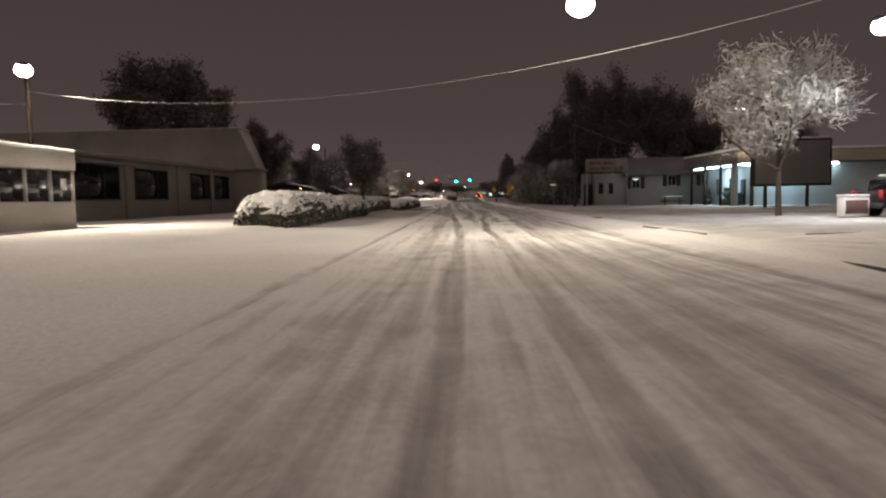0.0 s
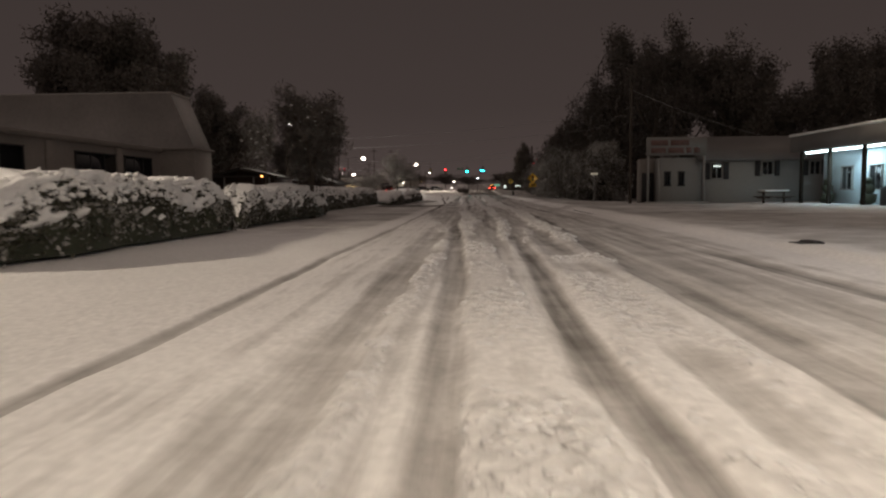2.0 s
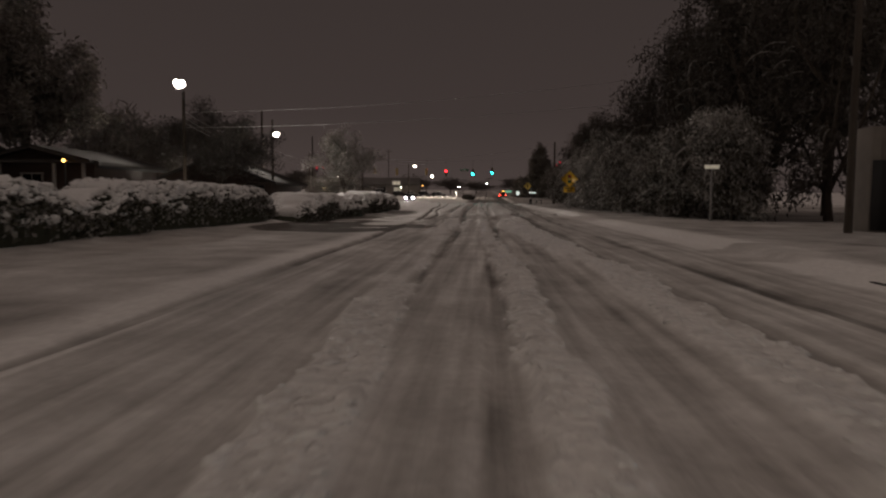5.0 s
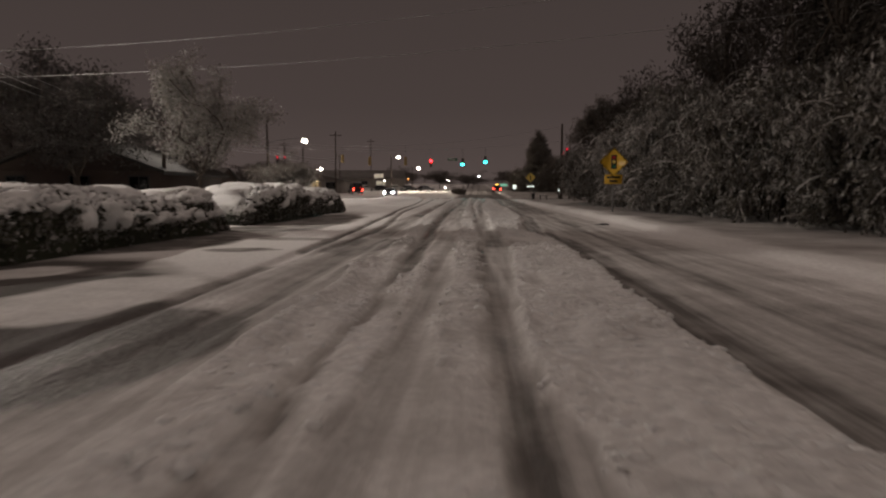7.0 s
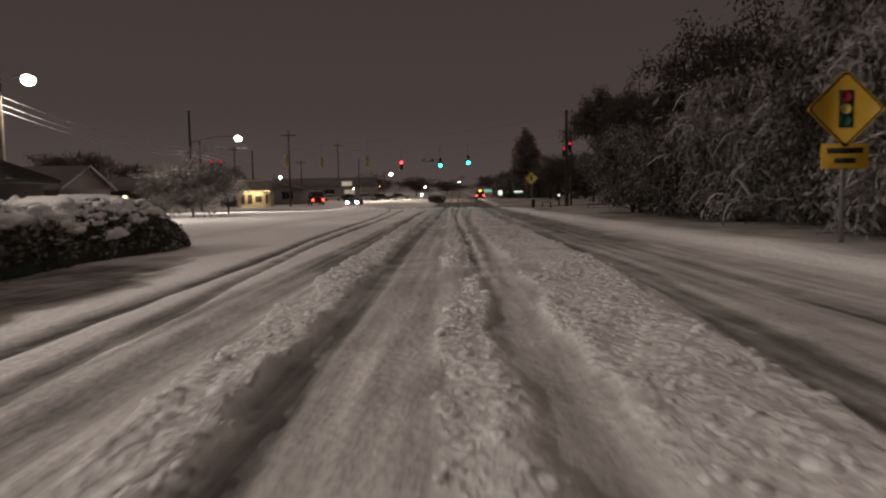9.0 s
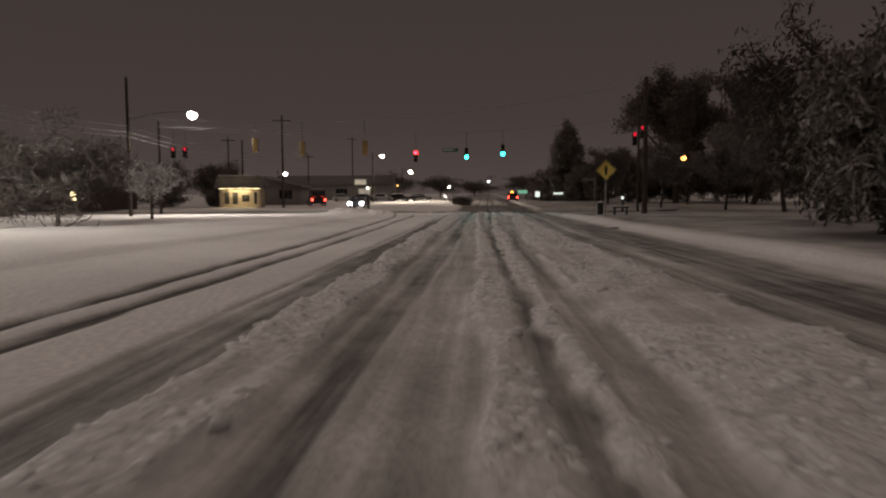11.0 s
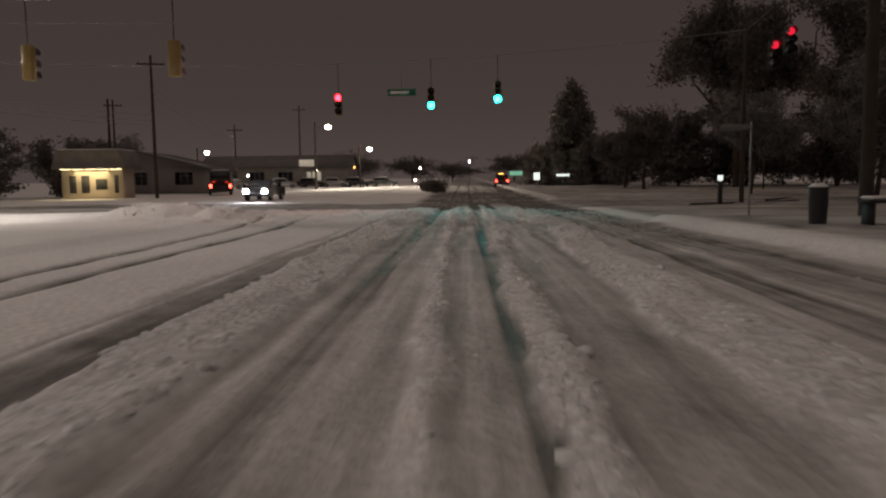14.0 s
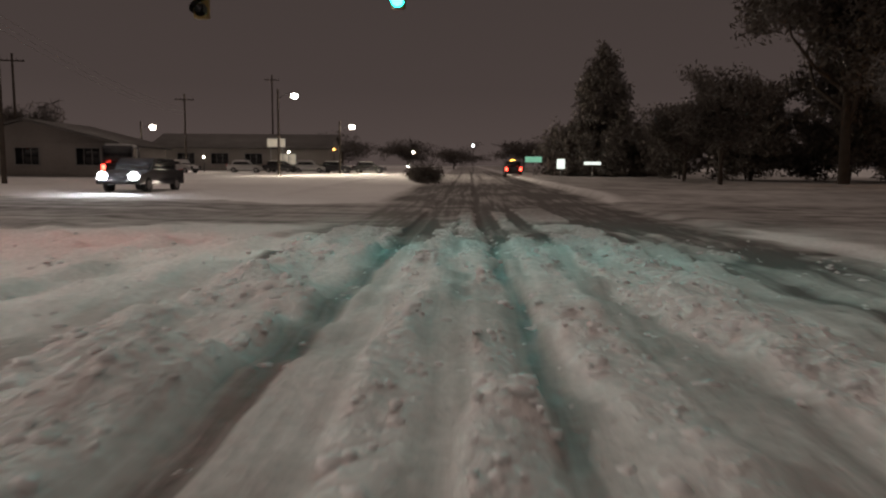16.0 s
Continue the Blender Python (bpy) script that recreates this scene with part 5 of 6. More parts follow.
def cable(a, b, sag, r=0.015, name="cable", label="thin overhead cable catching the lamplight"):
    a, b = np.array(a, float), np.array(b, float)
    t = np.linspace(0, 1, 17)[:, None]
    pts = a + (b - a) * t - np.array((0, 0, 4 * sag)) * t * (1 - t)
    ob = part(name, Mesh().tube(pts, r, 5), CABLE, None, label)
    return tagged(ob, category="cable", group="overhead cables", kind="structure")


cable((-20.4, 33.5, 6.6), (12.7, 19.45, 6.9), 1.75, 0.010)
cable((-20.4, 33.5, 6.0), (-30, 20, 6.0), 0.5, 0.014)
for dz in (0.0, -0.45, -0.8):
    cable((-21.3, 97.5, 7.2 + dz), (-24.9, 125.9, 7.3 + dz), 0.6, 0.017)
    cable((-24.9, 125.9, 7.3 + dz), (-28.0, 161, 7.2 + dz), 0.7, 0.017)
    cable((-28.0, 161, 7.2 + dz), (-25.6, 194.6, 7.4 + dz), 0.7, 0.017)
    cable((-25.6, 194.6, 9.8 + dz), (-34, 240, 9.0 + dz), 0.8)
cable((-24.9, 125.9, 7.4), (-40, 118, 5.2), 0.5)
cable((15.0, 91.0, 9.0), (-21.3, 97.5, 7.1), 0.6, 0.012)
cable((16.0, 93.0, 7.8), (-21.3, 97.5, 6.0), 0.5, 0.012)
cable((10.9, 69.2, 8.2), (24.5, 74, 4.6), 0.4)
SPAN_A = ((-28.0, 161.0, 8.0), (11.5, 158.0, 9.6))
SPAN_B = ((-32, 174.46, 8.6), (14.8, 174.9, 9.1))
SPAN_C = ((11.5, 158.0, 9.5), (14.8, 175.0, 9.1))
cable(*SPAN_A, 1.5, 0.016)
cable((-28.0, 161.0, 7.3), (-9.0, 160.0, 6.4), 0.1, 0.014)
cable(*SPAN_C, 0.4, 0.012)
cable(*SPAN_B, 1.2, 0.016)


# ---- small lamps in the distance and on houses ----
def small_lamp(x, y, z, lens, label, size=0.16):
    g = floor_z(x, y) - 0.05
    root = thing("lamp_post", (x, y, g), 0, label, "lamp", "small lamps in the distance")
    part("post", Mesh().tube([(0, 0, 0), (0, 0, z - g)], [0.06, 0.04], 6), DARK_TRIM, root)
    ball = Mesh()
    el = np.linspace(-np.pi / 2, np.pi / 2, 7)
    ball.tube([(0, -0.1, z - g + size * math.sin(e)) for e in el], [size * math.cos(e) + 0.003 for e in el], 10)
    part("lens", ball, lens, root, "glowing lens", smooth=True)
    return root


for x, y, z, m in ((-24.0, 250, 4.1, E_LAMP), (-7.0, 250, 4.2, E_LAMP), (-17.8, 250, 4.5, E_LAMP_ORANGE), (-7.9, 252, 2.3, E_LAMP), (1.1, 256, 5.4, E_LAMP_COOL), (-34.1, 246, 3.3, E_LAMP), (-30, 300, 7.5, E_LAMP), (-37, 302, 5.0, E_LAMP), (-54, 300, 8.5, E_LAMP), (-12, 330, 6.5, E_LAMP_ORANGE), (52, 250, 7.3, E_LAMP), (-28.1, 108.0, 1.8, E_LAMP), (-18.2, 78.3, 2.6, E_LAMP_ORANGE), (-58, 215, 3.2, E_LAMP_ORANGE)):
    small_lamp(x, y, z, m, "small bright lamp on a thin dark post", 0.13 if y > 200 else 0.08)
shop_sign = thing("shop_sign", (-25.4, 249, floor_z(-25.4, 249)), 0, "pale lit shop sign on two posts", "sign")
for sx in (-0.8, 0.8):
    part("post", Mesh().tube([(sx, 0.1, 0), (sx, 0.1, 4.4)], 0.07, 6), STEEL, shop_sign)
part("face", Mesh().box((0, 0, 3.9), (2.4, 0.2, 1.1), 0, 0.04), E_SIGN_DIM, shop_sign, "dim lit face")


# ---- traffic signals ----
def signal(x, y, z_lens, lit, towards=-1, lit_at=0, wire_z=None, label="yellow three-lens traffic signal hanging from a span wire", paint=None):
    """Three stacked lenses with visors; lit_at counts from the top, z_lens is the height of the lit lens."""
    step = 0.36
    mid = z_lens + (lit_at - 1) * step
    root = thing("traffic_signal", (x, y, mid), 0 if towards < 0 else 180, label, "traffic light", "signals over the crossing")
    part("housing", Mesh().box((0, 0.12, 0), (0.36, 0.22, 1.1), 0, 0.03), paint or YELLOW, root, "dark housing" if paint else "yellow painted housing")
    ring = [(0.155 * math.cos(a), 0.155 * math.sin(a)) for a in np.linspace(0, 2 * np.pi, 20, endpoint=False)]
    for k in range(3):
        cz = step * (1 - k)
        on = lit is not None and k == lit_at
        part("lens", Mesh().prism(ring, (0, 0.0, cz), 0.03), lit if on else GLASS_DARK, root, "glowing lens" if on else "")
        v = Mesh()
        arc = np.linspace(-0.15 * np.pi, 1.15 * np.pi, 14)
        for i in range(13):
            p = [(0.17 * math.cos(arc[i]), cz + 0.17 * math.sin(arc[i])), (0.17 * math.cos(arc[i + 1]), cz + 0.17 * math.sin(arc[i + 1]))]
            v.add([(p[0][0], 0.01, p[0][1]), (p[1][0], 0.01, p[1][1]), (p[1][0], -0.24, p[1][1]), (p[0][0], -0.24, p[0][1])], [[0, 1, 2, 3]])
            v.add([(p[0][0] * 1.06, 0.01, cz + (p[0][1] - cz) * 1.06), (p[1][0] * 1.06, 0.01, cz + (p[1][1] - cz) * 1.06), (p[1][0] * 1.06, -0.24, cz + (p[1][1] - cz) * 1.06), (p[0][0] * 1.06, -0.24, cz + (p[0][1] - cz) * 1.06)], [[3, 2, 1, 0]])
        part("visor", v, BLACK, root)
    up = (wire_z if wire_z else mid + 1.2) - mid
    part("hanger", Mesh().tube([(0, 0.12, 0.5), (0, 0.12, up)], 0.018, 6), BLACK, root)
    return root


def wire_height(span, x, sag):
    (x0, _, z0), (x1, _, z1) = span
    t = (x - x0) / (x1 - x0)
    return z0 + (z1 - z0) * t - 4 * sag * t * (1 - t)


signal(-6.55, 174.46, 5.89, E_RED, -1, 0, wire_height(SPAN_B, -6.6, 1.2))
signal(-1.65, 174.46, 5.42, E_GREEN, -1, 2, wire_height(SPAN_B, -1.7, 1.2))
signal(1.85, 174.46, 5.70, E_GREEN, -1, 2, wire_height(SPAN_B, 1.8, 1.2))
for sx, sy, sz in ((-17.5, 160.2, 5.53), (-13.75, 159.92, 5.22), (-8.9, 159.55, 5.2)):
    signal(sx, sy, sz, None, 1, 1, wire_height(SPAN_A, sx, 1.5), "yellow traffic signal seen from behind on a span wire")
for sx in (-30.6, -29.4):
    signal(sx, 174.46, 6.45, E_RED_DIM, -1, 0, wire_height(SPAN_B, sx, 1.2), "dark traffic signal showing red beside the far lot", DARK_TRIM)
signal(12.63, 166.66, 6.69, E_RED_DIM, -1, 0, 9.05, "dark traffic signal showing red beside the lawn", DARK_TRIM)
signal(13.3, 166.78, 7.25, E_RED_DIM, -1, 0, 9.05, "dark traffic signal showing red beside the lawn", DARK_TRIM)
light("SPOT", (-1.71, 174.2, 5.5), 420, (0.01, 0.85, 0.80), size=0.15, target=(-0.5, 150, 0), angle=70, blend=0.6)
light("SPOT", (1.79, 174.2, 5.78), 420, (0.01, 0.85, 0.80), size=0.15, target=(1.5, 150, 0), angle=70, blend=0.6)
light("SPOT", (-6.61, 174.2, 5.96), 420, (1.0, 0.05, 0.07), size=0.15, target=(-2.5, 148, 0), angle=80, blend=0.6)

plate = thing("street_name_sign", (-3.2, 174.5, 6.12), 0, "green street name sign hanging from the span wire", "sign")
part("plate", Mesh().box((0, 0, 0), (1.5, 0.03, 0.36), 0, 0.012), SIGN_GREEN, plate)
part("lettering", Mesh().box((-0.1, -0.018, 0), (1.0, 0.006, 0.13)), SIGN_WHITE, plate, "white lettering bar")
part("hanger", Mesh().box((0, 0, 0.55), (0.03, 0.03, 0.8)), STEEL, plate)
plate2 = thing("street_name_sign", (7.35, 157, 2.65), 0, "small street name sign on a thin post by the lawn", "sign")
part("plate", Mesh().box((0, 0, 0), (0.78, 0.03, 0.17), 0, 0.012), DULL_BOARD, plate2)
part("post", Mesh().tube([(0.45, 0.03, -2.7), (0.45, 0.03, 0.15)], 0.028, 8), STEEL, plate2)
part("bracket", Mesh().box((0.41, 0.015, 0), (0.1, 0.05, 0.06), 0, 0.005), STEEL, plate2)


# ---- road signs ----
def diamond(side):
    h = side / math.sqrt(2)
    r = 0.06
    out = []
    for k in range(4):
        a = k * math.pi / 2
        c = np.array((math.cos(a), math.sin(a))) * (h - r * 1.4)
        for d in (-0.6, 0.0, 0.6):
            out.append(tuple(c + r * np.array((math.cos(a + d), math.sin(a + d))) * 1.2))
    return out


def frame_diamond(side, width):
    o, i = np.array(diamond(side * 0.95)), np.array(diamond(side * 0.95 - width * 2))
    m = Mesh()
    n = len(o)
    v = np.vstack([np.stack([o[:, 0], o[:, 0] * 0, o[:, 1]], 1), np.stack([i[:, 0], i[:, 0] * 0, i[:, 1]], 1)])
    return m.add(v, [[k, (k + 1) % n, n + (k + 1) % n, n + k] for k in range(n)])


def rise_sign(x, y, z, side, sheeting, label):
    root = thing("warning_sign", (x, y, floor_z(x, y) - 0.05), 0, label, "sign")
    zz = z - floor_z(x, y) + 0.05
    part("post", Mesh().box((0, 0.05, (zz + side * 0.5) / 2), (0.07, 0.05, zz + side * 0.5), 0, 0.008), STEEL, root)
    part("plate", Mesh().prism(diamond(side), (0, 0, zz), 0.015), sheeting, root)
    edge = part("border", frame_diamond(side, 0.022), BLACK, root, "thin black border")
    edge.location = (0, -0.011, zz)
    return root, zz


ahead, az = rise_sign(6.8, 99.9, 2.53, 0.914, SIGN_YELLOW, "yellow diamond signal-ahead warning sign with a plate below")
part("symbol", Mesh().box((0, -0.012, az), (0.24, 0.006, 0.62), 0, 0.0), BLACK, ahead, "black signal symbol")
for k, mt in enumerate((SIGN_RED, SIGN_LEMON, SIGN_GREEN)):
    ring = [(0.085 * math.cos(a), 0.085 * math.sin(a)) for a in np.linspace(0, 2 * np.pi, 16, endpoint=False)]
    part("dot", Mesh().prism(ring, (0, -0.017, az + 0.2 - 0.2 * k), 0.006), mt, ahead)
part("lower_plate", Mesh().box((0, 0, 1.52), (0.80, 0.015, 0.42), 0, 0.006), SIGN_YELLOW, ahead)
low = Mesh()
for k, wd in enumerate((0.6, 0.36)):
    low.box((0, -0.010, 1.61 - 0.17 * k), (wd, 0.005, 0.09))
part("lettering", low, BLACK, ahead, "black lettering bars")
crossing, cz = rise_sign(6.6, 145.87, 2.80, 0.80, SIGN_LEMON, "pale yellow diamond crossing warning sign")
sym = Mesh().prism([(-0.05, -0.26), (0.05, -0.26), (0.08, 0.12), (0.0, 0.27), (-0.08, 0.12)], (0, -0.012, cz), 0.006)
part("symbol", sym, BLACK, crossing, "plain black symbol")

pylon = thing("lit_sign", (10.2, 78.6, floor_z(10.2, 78.6)), 0, "small white lit sign on a post by the trees", "sign")
part("post", Mesh().tube([(0, 0, 0), (0, 0, 2.3)], 0.05, 8), STEEL, pylon)
part("face", Mesh().box((0, -0.02, 2.32), (0.62, 0.08, 0.17), 0, 0.02), E_SIGN_DIM, pylon, "white lit face")
for x, y, z, w, h, mt, lb in ((8.9, 221.5, 2.3, 0.75, 0.9, E_SIGN, "white roadside sign beyond the crossing"), (6.6, 224, 2.75, 1.6, 0.55, E_GREENSIGN, "green roadside sign beyond the crossing"), (13.0, 228, 2.5, 1.7, 0.3, E_SIGN, "low white sign beyond the crossing")):
    g = floor_z(x, y)
    r = thing("road_sign", (x, y, g - 0.05), 0, lb, "sign")
    part("post", Mesh().tube([(0, 0.04, 0), (0, 0.04, z - g + 0.1)], 0.04, 6), STEEL, r)
    part("face", Mesh().box((0, 0, z - g + 0.05), (w, 0.03, h), 0, 0.01), mt, r)

post = thing("marker_post", (13.0, 173.2, floor_z(13, 173.2) - 0.05), 0, "dark post with a white box on top beside the crossing", "post")
part("post", Mesh().box((0, 0, 0.6), (0.19, 0.19, 1.2), 0, 0.02), DARK_TRIM, post)
part("box", Mesh().box((0, 0, 1.38), (0.21, 0.2, 0.28), 0, 0.02), E_SIGN, post, "white box")

bench = thing("bus_bench", (8.7, 152.4, floor_z(8.7, 152.4) - 0.02), 0, "small snow-topped bench beside the road", "bench")
part("seat", Mesh().box((0, 0, 0.5), (1.0, 0.45, 0.07), 0, 0.01), DARK_TRIM, bench)
part("snow", Mesh().box((0, 0, 0.575), (0.95, 0.4, 0.08), 0, 0.035), SNOW, bench)
for s in (-0.38, 0.38):
    part("leg", Mesh().box((s, 0, 0.23), (0.07, 0.38, 0.46)), DARK_TRIM, bench)
bin_ = thing("litter_bin", (7.5, 152.8, floor_z(7.5, 152.8) - 0.02), 0, "dark round litter bin beside the bench", "bin")
part("body", Mesh().tube([(0, 0, 0), (0, 0, 0.4), (0, 0, 0.8)], [0.17, 0.19, 0.19], 14), DARK_TRIM, bin_)
part("lid", Mesh().tube([(0, 0, 0.8), (0, 0, 0.88)], [0.2, 0.12], 14), SNOW, bin_, "cap of snow")

picnic = thing("picnic_table", (19.4, 65.2, floor_z(19.4, 65.2) - 0.02), 12, "picnic table under snow beside the shop", "table")
part("top", Mesh().box((0, 0, 0.72), (1.8, 0.8, 0.06), 0, 0.01), POLE, picnic)
part("snow", Mesh().box((0, 0, 0.81), (1.75, 0.75, 0.12), 0, 0.05), SNOW, picnic)
for s in (-0.72, 0.72):
    part("seat", Mesh().box((0, s, 0.42), (1.8, 0.28, 0.06), 0, 0.01), POLE, picnic)
    part("leg", Mesh().box((s, 0, 0.36), (0.1, 1.3, 0.08)), POLE, picnic)
    part("leg", Mesh().box((s, 0, 0.35), (0.1, 0.1, 0.7)), POLE, picnic)

board = thing("roadside_board", (21.9, 48.2, floor_z(21.9, 48.2) - 0.05), 0, "broad dark sign board seen unlit on two posts before the shop", "sign")
for sx in (-1.4, 1.4):
    part("post", Mesh().box((sx, 0.16, 1.3), (0.2, 0.16, 2.6), 0, 0.02), BOARD_BACK, board)
part("board", Mesh().box((0.2, 0, 3.05), (5.2, 0.5, 3.15), 0, 0.04), BOARD_BACK, board)
part("panel", Mesh().box((0.2, -0.265, 3.05), (4.9, 0.03, 2.85), 0, 0.01), DULL_BOARD, board, "dull unlit front panel")
part("snow", Mesh().box((0.2, 0, 4.67), (5.1, 0.5, 0.1), 0, 0.04), SNOW, board, "rim of snow")
box = thing("newspaper_box", (14.5, 27.2, floor_z(14.5, 27.2) - 0.02), 0, "white and red vending box at the forecourt edge", "box")
part("body", Mesh().box((0, 0, 0.42), (0.95, 0.5, 0.72), 0, 0.03), SIGN_WHITE, box)
part("panel", Mesh().box((0, -0.26, 0.42), (0.8, 0.02, 0.5), 0, 0.005), FADED_RED, box, "dull red front panel")
part("snow", Mesh().box((0, 0, 0.83), (1.0, 0.55, 0.1), 0, 0.04), SNOW, box)

for x, y in ((4.9, 91.9), (5.15, 135.8), (6.1, 32.6)):
    drain = thing("storm_drain", (x, y, floor_z(x, y) - 0.06), 0, "dark kerbside drain inlet in a hollow of slush", "drain", "drains along the kerb")
    k = 0.6
    part("hood", Mesh().box((0.12 * k, 0, 0.045), (0.40 * k, 0.9 * k, 0.12), 0, 0.03), DARK_TRIM, drain)
    part("grate", Mesh().box((-0.18 * k, 0, 0.04), (0.4 * k, 0.8 * k, 0.06), 0, 0.01), BLACK, drain)
for x0, y0, x1, y1 in ((5.82, 23.4, 6.1, 18.6), (8.2, 17.9, 10.4, 18.5), (5.77, 11.9, 5.7, 10.6), (5.5, 57.7, 5.35, 50.5), (11.2, 172.4, 14.3, 174.6), (15.6, 175.1, 19.6, 178.7)):
    mx, my = (x0 + x1) / 2, (y0 + y1) / 2
    kerb = thing("kerb_edge", (mx, my, floor_z(mx, my) - 0.03), math.degrees(math.atan2(y1 - y0, x1 - x0)), "bare dark kerb edge showing through the snow", "kerb", "bare kerb edges", "structure")
    part("stone", Mesh().box((0, 0, 0.03 if y0 > 150 else -0.005), (math.hypot(x1 - x0, y1 - y0), 0.10, 0.09), 0, 0.02), DARK_TRIM, kerb)

# ---- lit kiosk across the crossing ----
kiosk = thing("kiosk", (-31.8, 198.0, floor_z(-31.8, 198)), 0, "small kiosk with a warm lit front and tall mansard roof", "building")
part("wall", Mesh().box((0, -1.0, 1.3), (5.4, 2.0, 2.6), 0, 0.02), CREAM, kiosk)
part("mansard_roof", Mesh().prism([(-3.2, 2.5), (3.2, 2.5), (2.7, 4.1), (-2.7, 4.1)], (0, -1.0, 0), 3.2, "y"), ROOFING, kiosk, "tall dark mansard roof dusted with snow")
part("roof_snow", Mesh().box((0, -1.0, 4.13), (5.3, 3.1, 0.12), 0, 0.04), SNOW, kiosk)
for k in range(5):
    part("soffit_lamp", Mesh().box((-2.2 + k * 1.1, -2.25, 2.47), (0.9, 0.12, 0.06)), E_WARM, kiosk, "warm strip lamp")
for cx, w in ((-1.7, 0.6), (-0.6, 0.7), (0.8, 1.0), (2.1, 0.35)):
    part("opening", Mesh().box((cx, -2.01, 1.2), (w, 0.04, 1.5 if w < 1 else 0.9)), DARK_TRIM, kiosk, "dark opening")
light("AREA", (-31.8, 195.7, 2.75), 120, (1.0, 0.78, 0.42), size=3.0, target=(-31.8, 196.2, 0))


# ---- vehicles ----
def vehicle(name, place, rz, paint, label, length=4.6, width=1.85, height=1.55, cabin=(0.24, 0.86), snow=True, front=None, rear=None, beacon=None, parked="", van=False):
    """A rounded body with a glazed cabin, wheels and lamps; the nose looks along -y."""
    root = thing(name, (*place, floor_z(*place) - 0.03), rz, label, "car", parked)
    L, W, H = length / 2, width / 2, height
    nose = 0.62 if not van else 0.62
    prof = [(-L, 0.35), (-L, 0.62), (-L + 0.12, nose + 0.12), (-L + length * cabin[0], 0.98), (L - 0.05, 1.0), (L, 0.7), (L, 0.35)]
    part("body", Mesh().prism([(p[0], p[1]) for p in prof], (0, 0, 0), width, "x"), paint, root)
    c0, c1 = -L + length * cabin[0], -L + length * cabin[1] if not van else L - 0.05
    part("cabin", Mesh().prism([(c0, 0.97), (c0 + 0.6, H - 0.06), (c0 + 0.8, H), (c1 - 0.25, H), (c1, H - 0.12), (c1 + 0.05, 0.98)], (0, 0, 0), width * 0.86, "x"), paint, root)
    for s in (-1, 1):
        part("side_glass", Mesh().prism([(c0 + 0.35, 1.02), (c0 + 0.72, H - 0.12), (c1 - 0.3, H - 0.12), (c1 - 0.12, 1.02)], (s * width * 0.434, 0, 0), 0.02, "x"), GLASS_DARK, root)
    part("windscreen", Mesh().add([(-W * 0.8, c0 + 0.02, 1.0), (W * 0.8, c0 + 0.02, 1.0), (W * 0.74, c0 + 0.57, H - 0.1), (-W * 0.74, c0 + 0.57, H - 0.1)], [[0, 1, 2, 3]]), GLASS_DARK, root)
    part("rear_glass", Mesh().box((0, c1 + 0.045, (H + 1.0) / 2 - 0.02), (W * 1.5, 0.02, (H - 1.0) * 0.72)), GLASS_DARK, root)
    for sx in (-1, 1):
        for sy in (-L * 0.62, L * 0.62):
            wh = part("wheel", Mesh().tube([(sx * (W - 0.2), sy, 0.33), (sx * (W + 0.01), sy, 0.33)], 0.33, 18), RUBBER, root)
            part("rim", Mesh().tube([(sx * (W + 0.0), sy, 0.33), (sx * (W + 0.02), sy, 0.33)], 0.2, 12), STEEL, wh)
        part("headlamp", Mesh().tube([(sx * W * 0.72, -L + 0.10, 0.68), (sx * W * 0.72, -L - 0.03, 0.68), (sx * W * 0.72, -L - 0.06, 0.68)], [0.17, 0.17, 0.10], 16), front or GLASS_DARK, root)
        part("tail_lamp", Mesh().box((sx * W * 0.82, L + 0.01, 0.86), (0.22, 0.06, 0.34), 0, 0.02), rear or SIGN_RED, root)
    part("bumper", Mesh().box((0, L + 0.02, 0.45), (width * 0.96, 0.14, 0.2), 0, 0.03), DARK_TRIM, root)
    part("bumper", Mesh().box((0, -L - 0.02, 0.45), (width * 0.96, 0.14, 0.2), 0, 0.03), DARK_TRIM, root)
    if beacon:
        part("beacon", Mesh().box((0, 0.3, H + 0.05), (0.6, 0.16, 0.07), 0, 0.02), beacon, root, "amber light bar")
    if snow:
        part("roof_snow", Mesh().box((0, (c0 + c1) / 2 + 0.2, H + 0.05), (width * 0.78, (c1 - c0) * 0.66, 0.12), 0, 0.05), SNOW, root, "cap of snow")
    return root


vehicle("car", (5.5, 238), 180, CAR_DARK, "dark utility car with glowing red tail lamps and amber beacon", 4.8, 1.95, 1.85, (0.2, 0.98), False, None, E_TAIL, E_AMBER)
vehicle("car", (-14.6, 188), 0, CAR_DARK, "oncoming dark car with bright white headlamps", 4.6, 1.85, 1.5, (0.26, 0.86), False, E_HEAD, None)
for sx in (-0.66, 0.66):
    light("SPOT", (-14.6 + sx, 185.4, 0.72 + floor_z(-14.6, 188)), 260, COOL, size=0.1, target=(-14.2 + sx, 160, 0), angle=55, blend=0.7)
vehicle("delivery_van", (-23.6, 204), 200, CAR_DARK, "dark parked van with one glowing tail lamp", 5.4, 2.1, 2.3, (0.1, 0.98), True, None, E_TAIL, None, "", True)
for k, (x, y, r) in enumerate(((-24, 246, 80), (-20.5, 247, 95), (-17, 247.5, 85), (-28, 244, 100), (-13, 250, 90), (-33, 236, 70))):
    vehicle("car", (x, y), r, CAR_WHITE if k % 2 else CAR_DARK, "snow-covered car parked across the far lot", 4.4, 1.8, 1.45, (0.26, 0.86), True, None, None, None, "cars parked across the far lot")
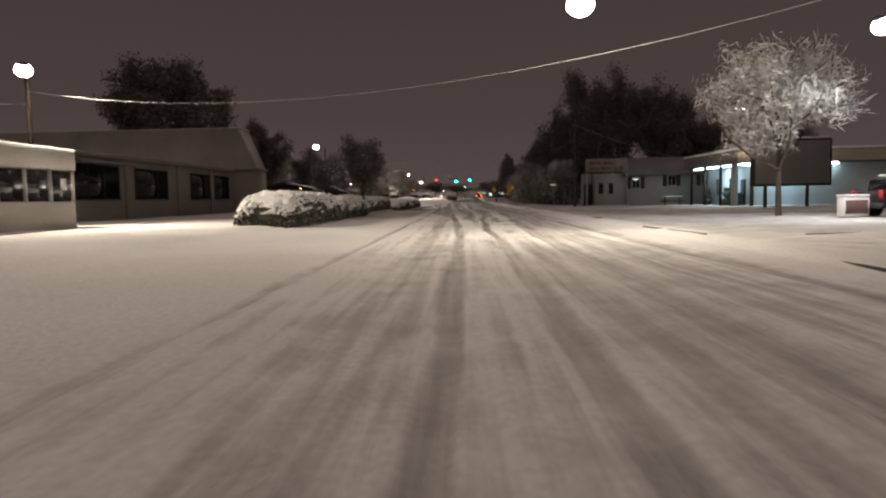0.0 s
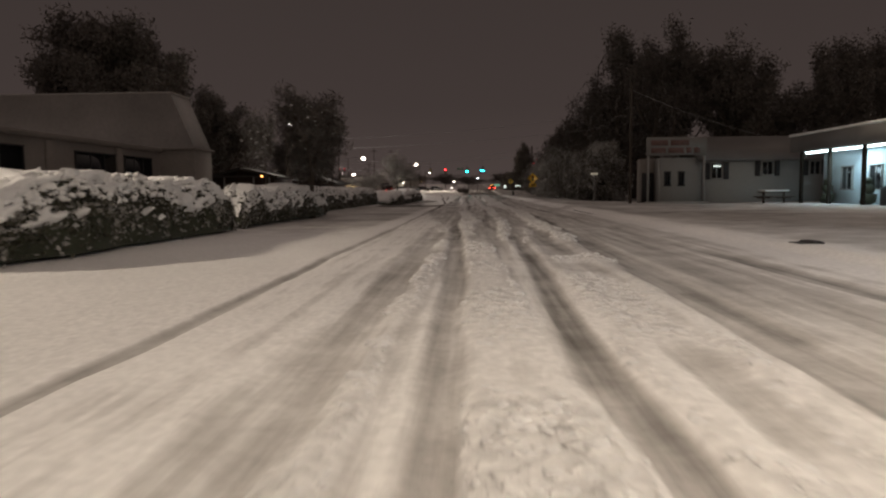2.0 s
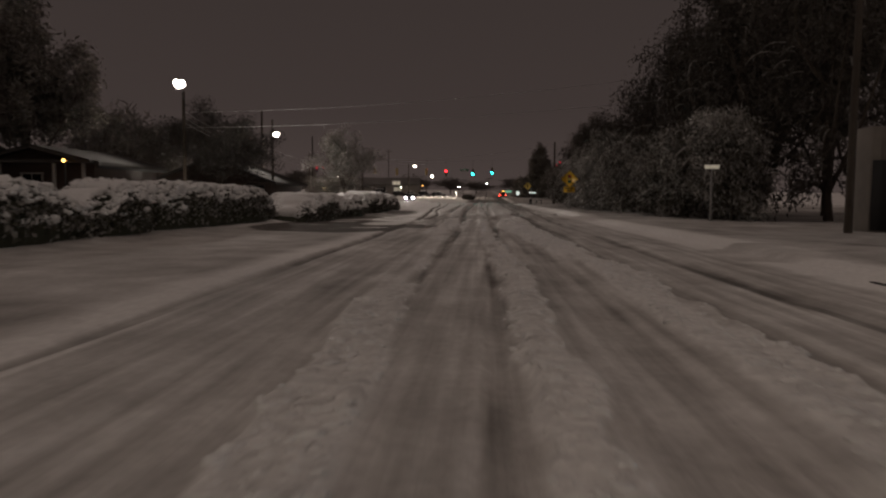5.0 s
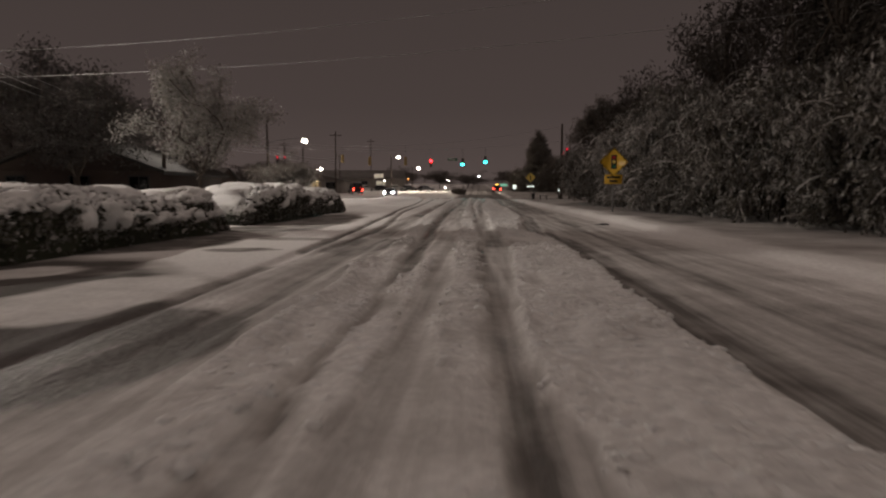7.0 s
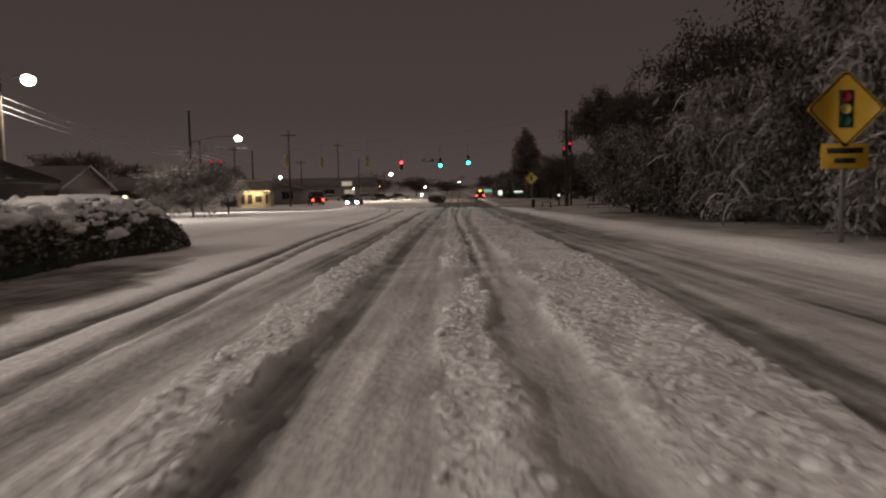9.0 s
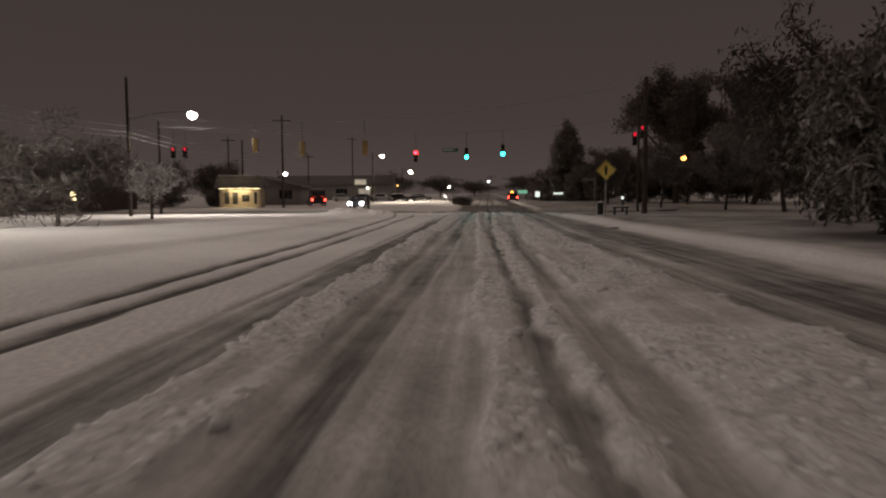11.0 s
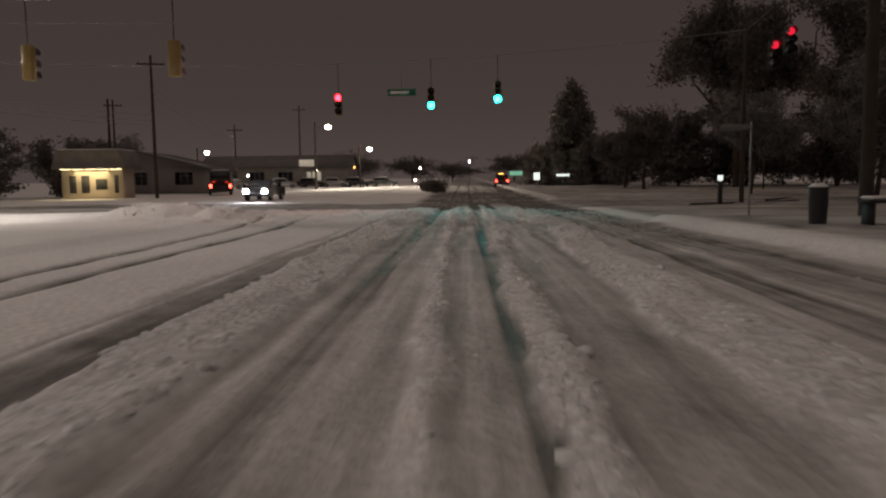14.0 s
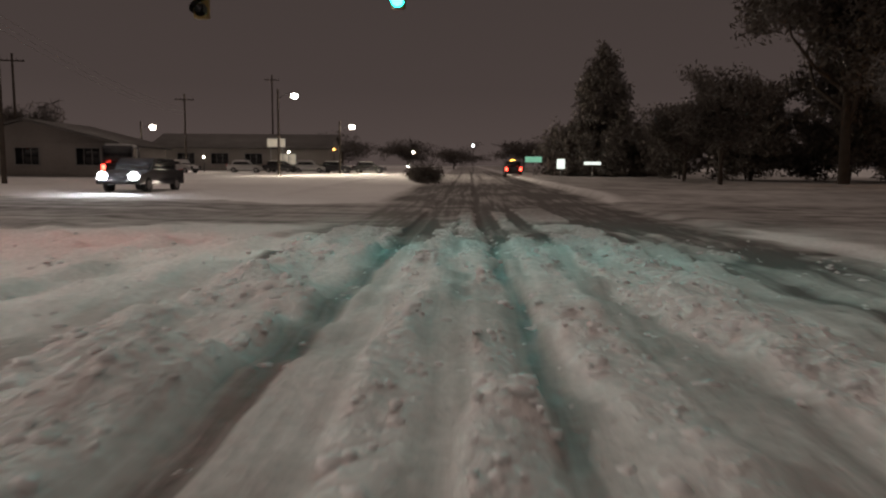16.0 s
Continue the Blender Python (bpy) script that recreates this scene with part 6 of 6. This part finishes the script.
vehicle("car", (17.3, 27.5), 95, CAR_DARK, "dark parked car at the forecourt edge", 4.5, 1.85, 1.5, (0.26, 0.86), True)

# kerb lengths blown bare of snow at the far corner of the crossing
for x0, y0, x1, y1 in ((11.8, 173.9, 14.7, 175.4), (17.5, 178.2, 21.2, 183.0)):
    mx, my = (x0 + x1) / 2, (y0 + y1) / 2
    run, turn = math.hypot(x1 - x0, y1 - y0), math.degrees(math.atan2(y1 - y0, x1 - x0))
    root = thing("kerb", (mx, my, floor_z(mx, my)), turn, "dark wet kerb bare of snow at the corner of the lawn", "kerb", "kerbs at the crossing")
    count = round(run / 0.9)
    for k in range(count):
        part("kerb_stone", Mesh().box((-run / 2 + (k + 0.5) * run / count, 0, 0.0), (run / count - 0.02, 0.15, 0.16), 0, 0.02), DARK_TRIM, root)

# median shrubs beyond the crossing
for k, (x, y, w) in enumerate(((-2.6, 206, 2.6), (-3.2, 211, 3.0), (-4.0, 217, 2.6))):
    tree((x, y), 1.25, w, 0.0, 2200, 160, 210 + k, 0.05, label="low dark evergreen shrub on the median", name="median_shrub", size=0.10)

# loose lumps of snow thrown up between the wheel paths
rng = np.random.RandomState(9)
n = 420000
cx, cy = rng.uniform(-2.9, 3.4, n), rng.uniform(3, 171, n)
on, _ = ridge_state(cx, cy)
ok = on * rng.uniform(0.4, 1.0, n) > 0.42
cx, cy = cx[ok][:17000], cy[ok][:17000]
bx, by = np.r_[rng.normal(-10.4, 2.2, 900), rng.uniform(-9, 5.2, 1300)], np.r_[rng.normal(162, 1.1, 900), 169.5 - rng.gamma(2.0, 4.0, 1300)]
cx, cy = np.r_[cx, bx], np.r_[cy, by]
zz, pk = ground_height(cx, cy)
r = rng.gamma(1.6, 0.010, (len(cx), 1)) + 0.012
clumps = Mesh()
lumps(clumps, np.stack([cx, cy, zz - 0.25 * np.minimum(r[:, 0], 0.06)], 1), np.minimum(r, 0.055) * np.array((1.3, 1.2, 0.6)), rng, 0.45)
ob = part("snow_clumps", clumps, SNOW, None, "loose lumps of churned snow between wheel tracks", True)
tagged(ob, category="snow", kind="stuff")
